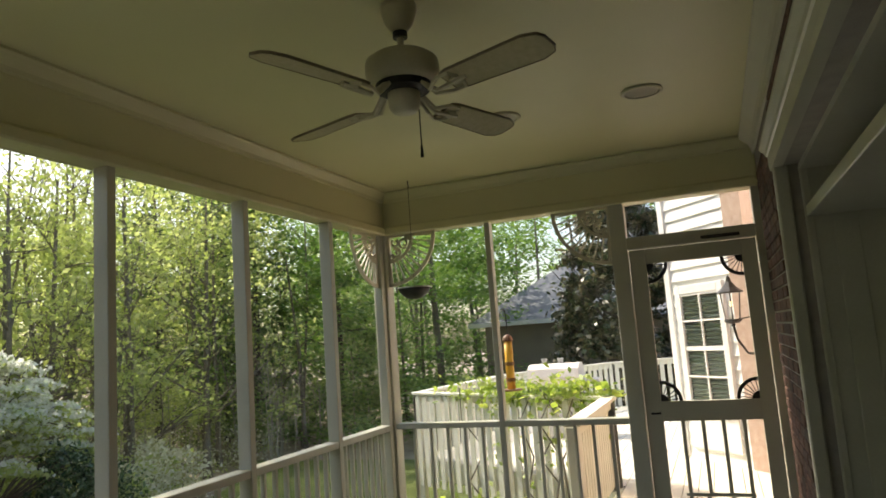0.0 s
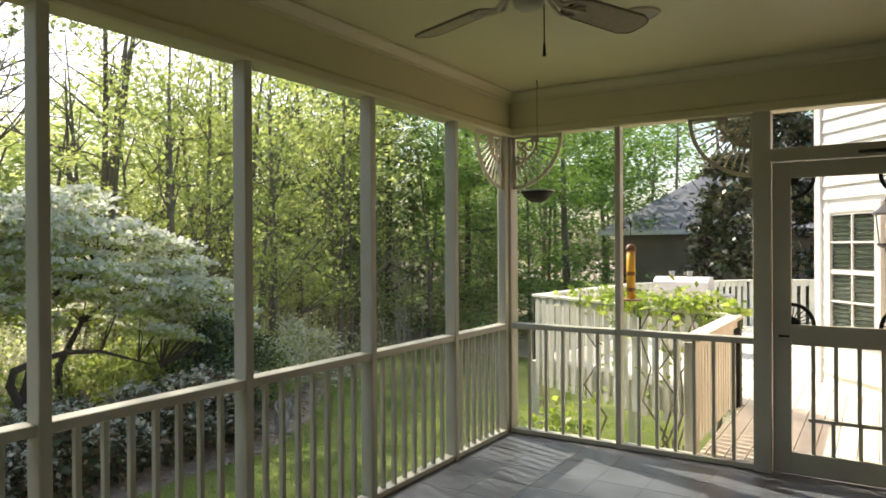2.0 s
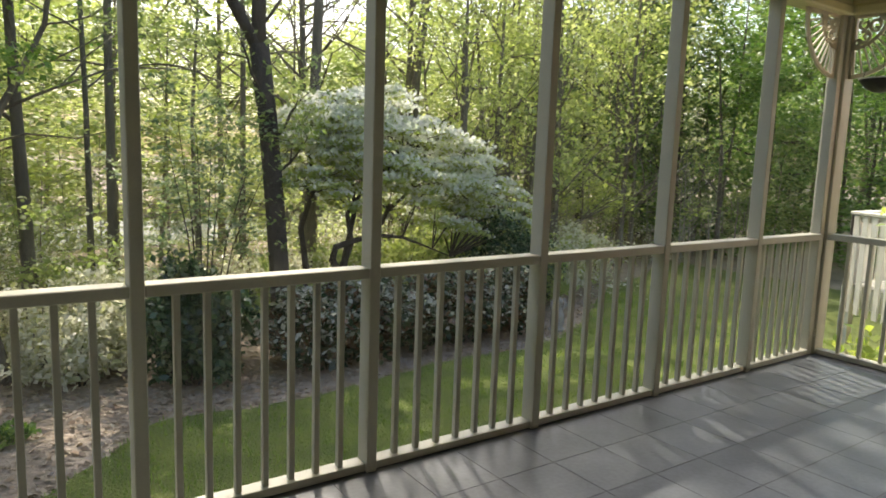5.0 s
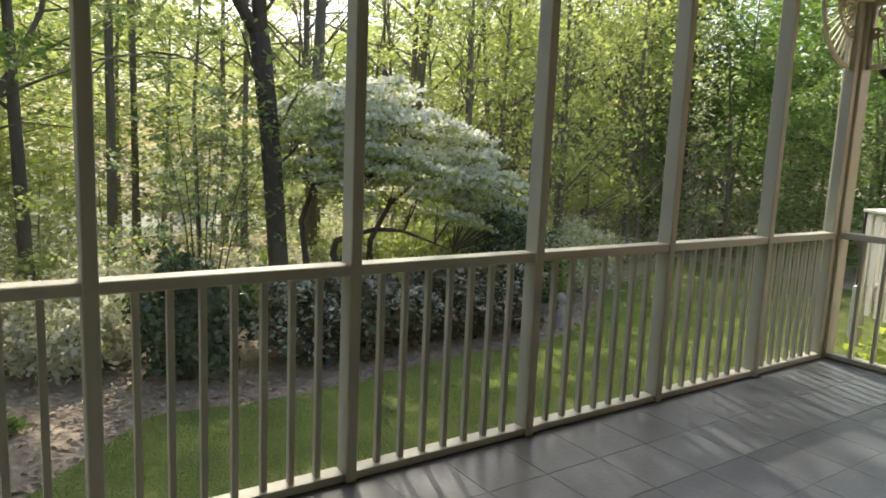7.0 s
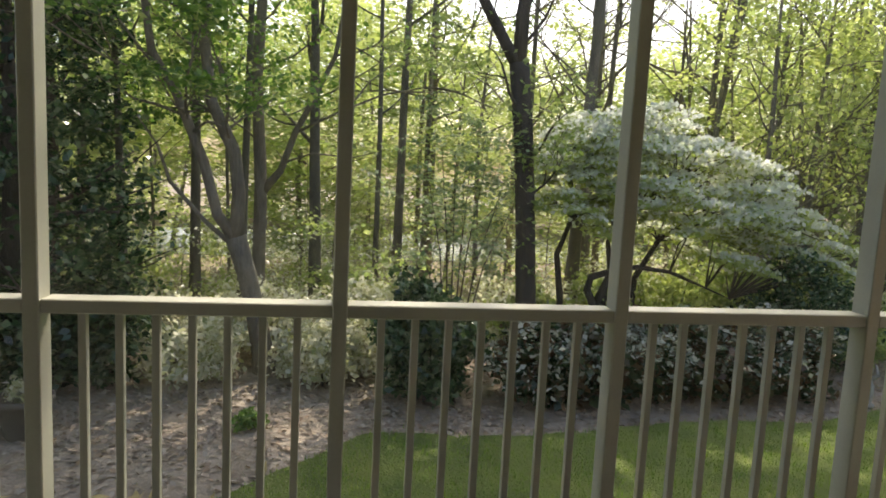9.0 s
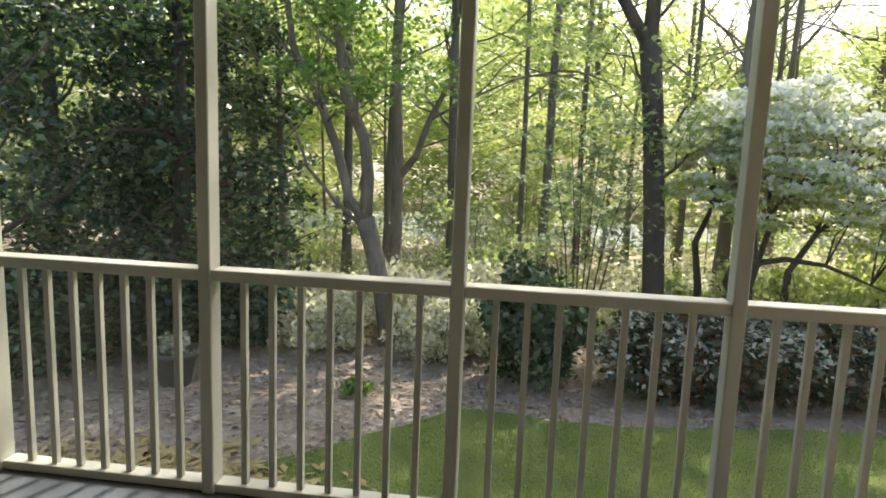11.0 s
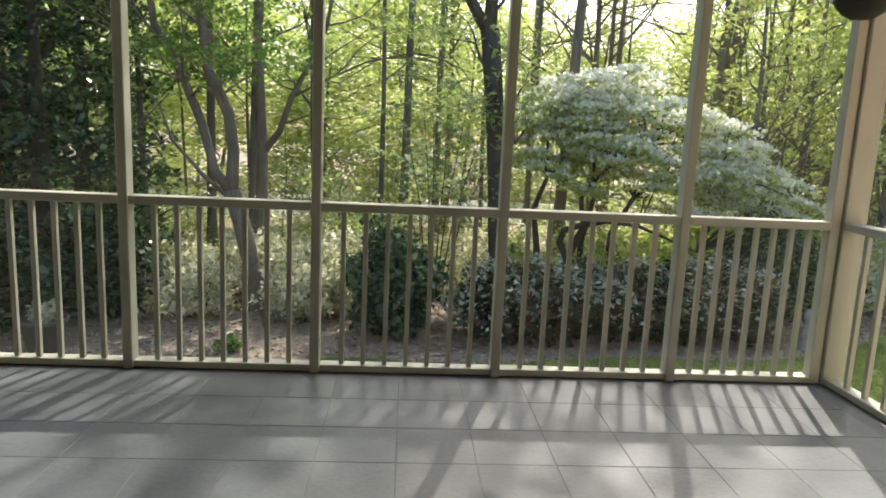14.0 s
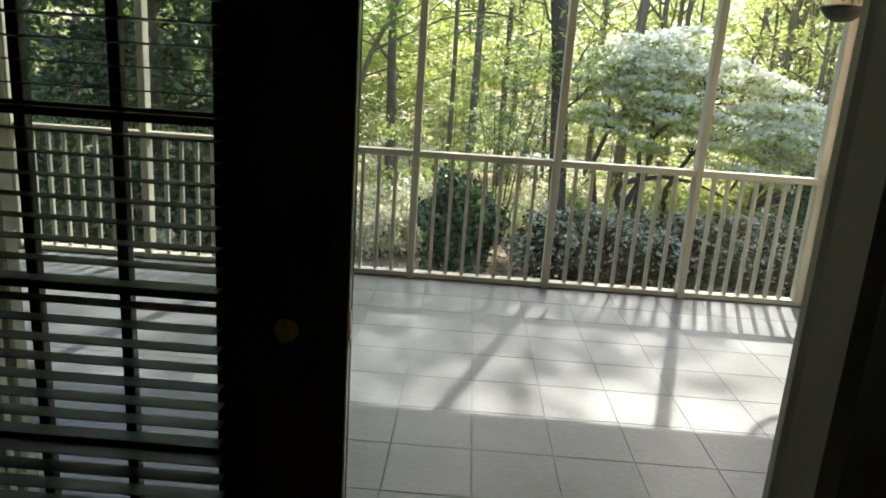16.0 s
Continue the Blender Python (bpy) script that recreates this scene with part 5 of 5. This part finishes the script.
# evergreen mass at the western side
def evergreen(x, y, h, rad, seed, n, label="large dark evergreen with glossy leaves", mat=None, size=0.11):
    z0 = ground_height(x, y)
    t = thing("evergreen_tree", (x, y, z0 - 0.05), label, "tree")
    g = random.Random(seed)
    bm = B()
    tips = []
    tube(bm, [(x, y, z0 - 0.1), (x + 0.1, y, z0 + h * 0.4), (x, y + 0.1, z0 + h * 0.95)], [0.18, 0.13, 0.03], 9)
    for k in range(16):
        f = 0.08 + 0.85 * k / 16
        a = g.uniform(0, math.tau)
        limb(bm, (x, y, z0 + h * f), (math.cos(a), math.sin(a), 0.25), rad * (1.15 - 0.75 * f), 0.05, 1, g, tips)
    part("trunk", bm, BARKDARK, t, smooth=True)
    gg = np.random.default_rng(seed)
    k = 190
    f = gg.uniform(0.02, 1, k)
    a = gg.uniform(0, math.tau, k)
    rr = rad * np.sqrt(1.02 - f ** 1.6) * gg.uniform(0.55, 1.0, k)
    cs = np.stack([x + rr * np.cos(a), y + rr * np.sin(a), z0 + 0.15 + f * h], 1)
    p = cs[gg.integers(0, k, n)] + gg.normal(size=(n, 3)) * (0.24, 0.24, 0.11)
    leaves("crown", p, size, mat or L_DEEP, t, flat=0.5, seed=seed)
    return t


evergreen(-8.7, 8.6, 7.5, 1.9, 101, 15000, size=0.085)
evergreen(-10.4, 6.0, 7.0, 2.0, 102, 15000, size=0.085)
evergreen(-11.8, 9.5, 8.5, 2.2, 103, 12000)
evergreen(-9.3, 11.5, 8.0, 1.9, 104, 9000)
evergreen(16.2, 0.0, 7.6, 2.7, 105, 24000, "large dark magnolia with glossy leaves", L_MAGNOLIA, 0.13)
evergreen(15.2, -3.6, 6.0, 1.8, 106, 9000, "green leafy tree beyond the deck", L_GREEN, 0.13)

# planter pot in the leaf litter
jx, jy = POT
jz = ground_height(jx, jy)
pot = thing("planter_pot", (jx, jy, jz), "dark round planter pot with a rim and pale flowers", "planter")
part("pot", lathe(B(), [(0.0, 0.0), (0.20, 0.0), (0.215, 0.02), (0.30, 0.42), (0.33, 0.43), (0.335, 0.50), (0.30, 0.505), (0.285, 0.45), (0.0, 0.43)], (jx, jy, jz), 24), surface("dark_pot", (0.07, 0.06, 0.05), (0.15, 0.13, 0.11), 0.8, 9, 60, 0.3), pot, smooth=True)
leaves("flowers", blob((jx, jy, jz + 0.58), (0.22, 0.22, 0.16), 240, 64, 0.3), 0.06, L_PALE, pot, flat=0.4, seed=64)

# small pale garden statue
sx, sy = 4.55, 7.35
sz = ground_height(sx, sy)
bm = B()
lathe(bm, [(0.0, 0.0), (0.17, 0.0), (0.17, 0.05), (0.12, 0.07), (0.15, 0.18), (0.14, 0.34), (0.09, 0.46), (0.07, 0.50), (0.10, 0.56), (0.095, 0.64), (0.05, 0.70), (0.0, 0.71)], (sx, sy, sz), 16)
for s in (-1, 1):
    tube(bm, [(sx + 0.10 * s, sy, sz + 0.42), (sx + 0.20 * s, sy - 0.03, sz + 0.52), (sx + 0.17 * s, sy, sz + 0.66)], [0.045, 0.035, 0.02], 7)
tagged(part("garden_statue", bm, STONE, smooth=True), "small pale stone garden statue at the lawn edge", "statue")

# ---- woods ----
def woods(name, region, count, seed, label, hmin, hmax, rmin, rmax, mat):
    """Slender trunks with a few bare limbs, far behind the garden."""
    g = random.Random(seed)
    bm = B()
    for k in range(count):
        x, y = region(g)
        z = ground_height(x, y)
        h, r = g.uniform(hmin, hmax), g.uniform(rmin, rmax)
        lx, ly = g.uniform(-0.13, 0.13), g.uniform(-0.1, 0.1)
        mid = (x + lx * h * 0.5 + g.uniform(-.04, .04) * h, y + ly * h * .5, z + h * 0.5)
        tube(bm, [(x, y, z - 0.1), mid, (x + lx * h, y + ly * h, z + h)], [r, r * 0.75, r * 0.25], 6, cap=False)
        for j in range(g.randint(2, 6)):
            f = g.uniform(0.2, 0.95)
            p = Vector((x, y, z)).lerp(Vector((x + lx * h, y + ly * h, z + h)), f)
            a = g.uniform(0, math.tau)
            dvec = Vector((math.cos(a), math.sin(a), g.uniform(0.2, 1.2)))
            L = g.uniform(0.8, 2.4)
            tube(bm, [p, p + dvec * L * 0.5 + Vector((0, 0, 0.1)), p + dvec * L], [r * 0.35, r * 0.22, 0.006], 4, cap=False)
    return tagged(part(name, bm, mat, smooth=True), label, "trees", kind="stuff")


def belt(x0, x1, y0, y1):
    return lambda g: (g.uniform(x0, x1), g.uniform(y0, y1))


woods("far_trunks", belt(-15, 3, 14, 32), 17, 201, "slender bare trunks of the spring wood", 6, 12, 0.05, 0.13, BARK)
woods("far_trunks", belt(7, 26, 15, 32), 12, 202, "slender bare trunks of the spring wood", 8, 14, 0.06, 0.15, BARK)
woods("saplings", belt(-10, 18, 12, 20), 40, 203, "thin saplings under the trees", 2.0, 4.5, 0.010, 0.025, BARK)
woods("saplings", belt(5, 22, 11.5, 20), 120, 205, "pale bare saplings and twigs beside the lawn", 1.5, 4.5, 0.012, 0.03, BARKPALE)
woods("far_trunks", belt(6, 20, 12.5, 22), 22, 206, "grey trunks of the spring wood beside the lawn", 7, 12, 0.06, 0.12, BARK)
woods("far_trunks", belt(22, 40, 5, 16), 14, 204, "slender trunks of the wood behind the deck", 9, 15, 0.08, 0.18, BARK)
for k, (x, y, r) in enumerate(((-8.0, 11.8, 0.09), (-6.9, 12.8, 0.12), (-5.9, 12.4, 0.09), (-4.35, 12.2, 0.14), (-3.0, 14.6, 0.08), (-9.3, 13.0, 0.11))):
    tree("straight_tree", x, y, "straight dark trunk at the shaded wood edge", 10.0 + (k * 37 % 5), r, BARKGREY, L_GREEN, 700, 0.08, 7, 440 + k, lean=(0.02 * (k % 3 - 1), 0), first=0.35, spread=0.22)
# its leaves start above view and are there to soften sun on the floor
tree("tall_tree", 1.2, 12.2, "tall grey tree, its unseen green crown added to shade the porch floor", 17.5, 0.15, BARK, L_SPRING, 3600, 0.12, 12, 401, lean=(0.02, 0.0), first=0.6, spread=0.09, leaf_spread=(1.0, 1.0, 1.0))
# trees added so their out-of-view crowns throw patches of shade on the lawn
for k, (x, y, r) in enumerate(((-1.4, 18.0, 0.10), (1.4, 17.4, 0.10), (4.1, 18.4, 0.11), (6.9, 17.4, 0.12))):
    t = tree("tall_tree", x, y, "tall straight tree with an unseen crown added to dapple the lawn", 16.8, r, BARK, L_YELLOW, 400, 0.10, 9, 460 + k, lean=(0.01 * (k - 1), 0), first=0.45, spread=0.16)
    leaves("lawn_shade_crown", crown_points((x + 0.2, y, 14.0), (2.1, 1.9, 1.5), 20, 110, 470 + k, 0.28), 0.16, L_SPRING, t, flat=0.4, seed=470 + k)
tree("tall_tree", -2.4, 15.5, "tall slim tree with a sparse high crown", 16.5, 0.13, BARK, L_YELLOW, 2500, 0.12, 9, 403, first=0.4, spread=0.28)
tree("leaning_tree", 6.4, 17.5, "bare leaning tree with spreading twigs", 14.0, 0.16, BARK, L_YELLOW, 900, 0.10, 14, 404, lean=(0.16, 0.0), first=0.25, spread=0.34)
tree("bare_tree", 4.4, 20.0, "bare spreading tree against the sky", 14.0, 0.12, BARK, L_YELLOW, 300, 0.10, 16, 405, first=0.3, spread=0.36)
tree("bare_tree", 2.2, 22.0, "bare spreading tree against the sky", 14.0, 0.12, BARK, L_YELLOW, 300, 0.10, 16, 406, first=0.3, spread=0.36)
for k, (x, y, h) in enumerate(((3.3, 17.0, 12.0), (-0.9, 21.0, 14.5))):
    tree("bare_tree", x, y, "bare spreading tree against the sky", h, 0.13, BARK, L_YELLOW, 450, 0.09, 18, 480 + k, lean=(0.03 * (k % 3 - 1), 0), first=0.36, spread=0.38)
for k, (x, y, h) in enumerate(((6.0, 12.6, 8.5), (7.6, 13.4, 9.5), (9.2, 12.4, 9.0), (10.8, 14.2, 11.0), (8.2, 15.8, 11.0), (12.6, 12.8, 10.0), (14.6, 14.0, 11.0), (11.5, 17.5, 12.0))):
    tree("slender_tree", x, y, "slender many-branched tree in thin new leaf", h * 0.92, 0.10 + 0.01 * (k % 3), BARK, L_YELLOW, 2000, 0.095, 15, 410 + k, lean=(0.02 * (k % 3 - 1), 0), first=0.16, spread=0.30)


for k, (x, y, h) in enumerate(((16.5, 18.5, 13.0), (18.2, 15.0, 13.5), (20.5, 18.5, 13.5), (22.5, 20.5, 15.0), (24.0, 14.5, 13.0))):
    evergreen(x, y, h, 1.9, 520 + k, 4200, "tall dark evergreen in the shaded wood", L_PINE, 0.15)


def foliage_belt(name, label, mat, k, per, size, region, zr, spread, seed, flat=0.5, clump=9):
    g = np.random.default_rng(seed)
    x0, x1, y0, y1 = region
    cs = np.stack([g.uniform(x0, x1, k), g.uniform(y0, y1, k), g.uniform(zr[0], zr[1], k)], 1)
    mothers = cs[:max(4, k // clump)]
    cs = mothers[g.integers(0, len(mothers), k)] + g.normal(size=(k, 3)) * (spread * 1.7, spread * 1.7, spread * 1.3)
    cs[:, 2] = np.maximum(cs[:, 2], zr[0])
    p = (cs[:, None, :] + g.normal(size=(k, per, 3)) * (spread * 0.62, spread * 0.62, spread * 0.26)).reshape(-1, 3)
    p = p[p[:, 2] > GROUND - 0.6]
    return leaves(name, p, size, mat, None, label, "foliage", flat, seed=seed, kind="stuff")


G0 = GROUND
foliage_belt("yellow_foliage", "fresh yellow-green leaves of the spring wood", L_YELLOW, 400, 90, 0.12, (-14, -0.5, 16, 27), (G0 + 0.6, 7.2), 0.60, 301, 1.3, 6)
foliage_belt("spring_foliage", "fresh green leaves of the spring wood", L_SPRING, 170, 90, 0.11, (-14, -1, 14.5, 24), (G0 + 0.3, 4.8), 0.60, 302, 1.3)
foliage_belt("yellow_foliage", "fresh low leaves behind the dogwood", L_YELLOW, 120, 90, 0.11, (-1, 6, 15.5, 26), (G0 + 0.4, 2.9), 0.60, 312, 1.3)
foliage_belt("spring_foliage", "sparse fresh leaves on the trees beside the lawn", L_YELLOW, 190, 90, 0.11, (9, 21, 12.5, 24), (G0 + 1.8, 6.6), 0.60, 303, 1.0)
foliage_belt("green_foliage", "dense green leaves behind the deck", L_GREEN, 620, 110, 0.13, (17, 32, 5.5, 18), (G0 + 0.5, 9.5), 0.8, 305, 1.0)
foliage_belt("far_foliage", "hazy foliage of the far wood", L_YELLOW, 1300, 70, 0.27, (-48, -1, 34, 50), (G0 + 0.3, 10.2), 1.2, 306, 1.5, 2)
foliage_belt("far_foliage", "hazy foliage of the far wood", L_YELLOW, 800, 70, 0.24, (-4, 22, 36, 50), (G0 + 0.3, 9.2), 1.1, 313, 1.5, 2)
foliage_belt("far_foliage", "shaded foliage of the far wood", L_SPRING, 1150, 80, 0.28, (15, 66, 28, 50), (G0, 11.0), 1.3, 307, 1.5, 3)
foliage_belt("far_foliage", "green foliage behind the neighbour house", L_GREEN, 420, 90, 0.24, (36, 52, -12, 26), (G0, 10.5), 1.5, 308, 1.0)
foliage_belt("canopy_foliage", "green leaf canopy over the forked tree", L_GREEN, 100, 110, 0.095, (-14, -5.5, 12.5, 18), (3.0, 7.5), 0.6, 314, 0.8)
foliage_belt("green_foliage", "shaded green leaves in the wood beside the lawn", L_SPRING, 110, 100, 0.11, (9, 22, 14, 23), (G0 + 1.8, 6.5), 0.65, 315, 0.8)
foliage_belt("green_foliage", "fresh green brush behind the garden", L_SPRING, 80, 90, 0.085, (-9, 6, 11.2, 14.5), (G0 + 0.1, G0 + 1.3), 0.5, 316, 0.6)
foliage_belt("green_foliage", "low green brush in the wood beside the lawn", L_SPRING, 60, 90, 0.095, (6, 24, 12.0, 24), (G0 + 0.1, G0 + 2.4), 0.6, 317, 0.7, 5)
foliage_belt("dark_foliage", "dark shaded leaves deep in the wood", L_PINE, 150, 110, 0.13, (17, 28, 16, 27), (G0 + 0.4, 8.6), 0.8, 319, 0.8, 5)
foliage_belt("undergrowth", "low brush under the trees", L_PALE, 320, 70, 0.06, (-12, 16, 10.8, 18), (G0 + 0.05, G0 + 0.7), 0.5, 309)
foliage_belt("undergrowth", "low green brush under the trees", L_YELLOW, 210, 70, 0.075, (-13, 18, 11, 22), (G0 + 0.05, G0 + 0.8), 0.6, 311)
foliage_belt("west_foliage", "dark leaves beyond the evergreens", L_PINE, 200, 80, 0.14, (-24, -12, 5, 20), (G0, 8), 0.9, 310)

# still water beyond the trees
bm = B()
prism(bm, [(-20, 25.0), (-6, 24.0), (4, 24.6), (12, 26.0), (15, 30.0), (10, 33.5), (-6, 34.0), (-20, 33.0)], 'z', -2.6, -2.355)
WATER, wt, wp = mat_base("still_pond_water")
wp.inputs["Base Color"].default_value = (0.10, 0.11, 0.07, 1)
wp.inputs["Roughness"].default_value = 0.12
wn = wt.nodes.new("ShaderNodeTexNoise")
wn.inputs["Scale"].default_value = 3.0
wb = wt.nodes.new("ShaderNodeBump")
wb.inputs["Strength"].default_value = 0.15
wt.links.new(wn.outputs[0], wb.inputs["Height"])
wt.links.new(wb.outputs[0], wp.inputs["Normal"])
tagged(part("water", bm, WATER), "pale still pond water beyond the wood", "water", kind="structure")

# vine on the deck railing
vine = thing("climbing_vine", (2.6, -0.55, 0.0), "leafy climbing vine over the deck railing", "vine")
bm = B()
g = random.Random(17)
va, vb = Vector((2.1, -1.42, 0)), Vector((3.75, 1.48, 0))
for k in range(9):
    f = g.uniform(0.02, 0.62)
    p = va.lerp(vb, f)
    pts = [p + Vector((-0.1, 0, GROUND + 0.0))]
    for j in range(8):
        pts.append(p + Vector((g.uniform(-.14, .02), g.uniform(-.2, .2), GROUND + (j + 1) * (RZ - GROUND + 0.1) / 8)))
    tube(bm, pts, [0.02 - 0.0016 * i for i in range(9)], 5)
part("stems", bm, BARK, vine)
gg = np.random.default_rng(18)
N = 900
f = gg.beta(1.3, 2.0, N)
pp = np.array(va)[None, :] + (np.array(vb) - np.array(va))[None, :] * (f * 0.85)[:, None] + gg.normal(size=(N, 3)) * (0.12, 0.12, 0.085) + np.array((0.0, 0, RZ + 0.04))
N2 = 120
p2 = np.array(va)[None, :] + (np.array(vb) - np.array(va))[None, :] * gg.uniform(0, 0.6, N2)[:, None] + gg.normal(size=(N2, 3)) * (0.08, 0.1, 0.3) + np.array((-0.08, 0, 0.3))
leaves("foliage", np.concatenate([pp, p2]), 0.06, L_VINE, vine, flat=0.4, seed=19)

# leaf litter and grass
gg = np.random.default_rng(61)
N = 14000
x = gg.uniform(-13, -2.0, N)
y = gg.uniform(1.5, 11, N)
keep = np.array([(yy > lawn_edge(xx) - 0.1) if xx > -6.9 else True for xx, yy in zip(x, y)])
p = np.stack([x, y, [ground_height(a, b) + 0.015 for a, b in zip(x, y)]], 1)[keep]
leaves("leaf_litter", p, 0.06, LITTER, None, "dry brown fallen leaves and twigs", "leaf litter", 1.0, seed=62, kind="stuff")
N = 9000
x = gg.uniform(-3.5, 8, N)
y = gg.uniform(6.2, 11, N)
keep = np.array([yy > lawn_edge(xx) - 0.1 for xx, yy in zip(x, y)])
p = np.stack([x, y, [ground_height(a, b) + 0.015 for a, b in zip(x, y)]], 1)[keep]
leaves("leaf_litter", p, 0.06, LITTER, None, "dry brown fallen leaves under the hedge", "leaf litter", 1.0, seed=63, kind="stuff")
N = 130000
x = gg.uniform(-6.8, 9, N)
y = gg.uniform(0.6, 9.5, N)
e = np.array([lawn_edge(a) for a in x])
keep = y < e - 0.02 + gg.normal(size=N) * 0.08
x, y = x[keep], y[keep]
p = np.stack([x, y, [ground_height(a, b) for a, b in zip(x, y)]], 1)
N = 2600
xs = gg.normal(-6.3, 0.75, N)
ys = gg.normal(3.3, 0.5, N)
leaves("pine_straw", np.stack([xs, ys, np.full(N, GROUND + 0.05)], 1), 0.07, leaf_material("dry_straw", [(0.40, 0.29, 0.10), (0.52, 0.40, 0.17), (0.34, 0.26, 0.10)], 0.8, 0.1, (1, 1, 1)), None, "golden dry straw at the lawn edge", "straw", 1.0, 3.0, seed=71, kind="stuff")
blades("grass", p, 0.07, 0.017, GRASSBLADE, "short green lawn grass", "grass")

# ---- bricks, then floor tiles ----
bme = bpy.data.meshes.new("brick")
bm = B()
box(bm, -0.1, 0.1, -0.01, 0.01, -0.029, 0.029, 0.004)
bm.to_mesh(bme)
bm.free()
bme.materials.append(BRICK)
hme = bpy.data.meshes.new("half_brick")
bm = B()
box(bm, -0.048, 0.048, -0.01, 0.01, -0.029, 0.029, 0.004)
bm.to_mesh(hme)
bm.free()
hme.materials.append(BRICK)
row = 0
z = 0.03
g = random.Random(77)
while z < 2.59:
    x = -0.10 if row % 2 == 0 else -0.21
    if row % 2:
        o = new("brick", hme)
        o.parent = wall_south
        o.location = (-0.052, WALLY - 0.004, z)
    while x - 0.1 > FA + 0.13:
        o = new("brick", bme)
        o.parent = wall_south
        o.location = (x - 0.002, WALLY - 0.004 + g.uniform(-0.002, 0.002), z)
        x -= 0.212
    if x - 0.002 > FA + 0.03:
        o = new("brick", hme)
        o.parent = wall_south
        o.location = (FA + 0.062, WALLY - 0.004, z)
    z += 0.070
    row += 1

z = 2.50
row = 0
while z < 2.76:
    x = FA - 0.05 - 0.106 * (row % 2)
    while x > FB - 0.4:
        o = new("brick", bme)
        o.parent = wall_south
        o.location = (x, WALLY - 0.004, z)
        x -= 0.212
    z += 0.070
    row += 1

TP = 0.327
tme = bpy.data.meshes.new("tile")
bm = B()
h = TP / 2 - 0.002
box(bm, -h, h, -h, h, -0.004, 0.0, 0.001)
bm.to_mesh(tme)
bm.free()
tme.materials.append(TILE)
gx0, gy0 = -1.402, -1.980
for i in range(-20, 5):
    for j in range(-4, 8):
        x, y = gx0 + (i + 0.5) * TP, gy0 + (j + 0.5) * TP
        if WEST < x - h and x + h < 0.11 and y - h > -3.29 + 0.0 and y + h < 0.10:
            o = new("tile", tme)
            o.parent = floor
            o.location = (x, y, 0.0)
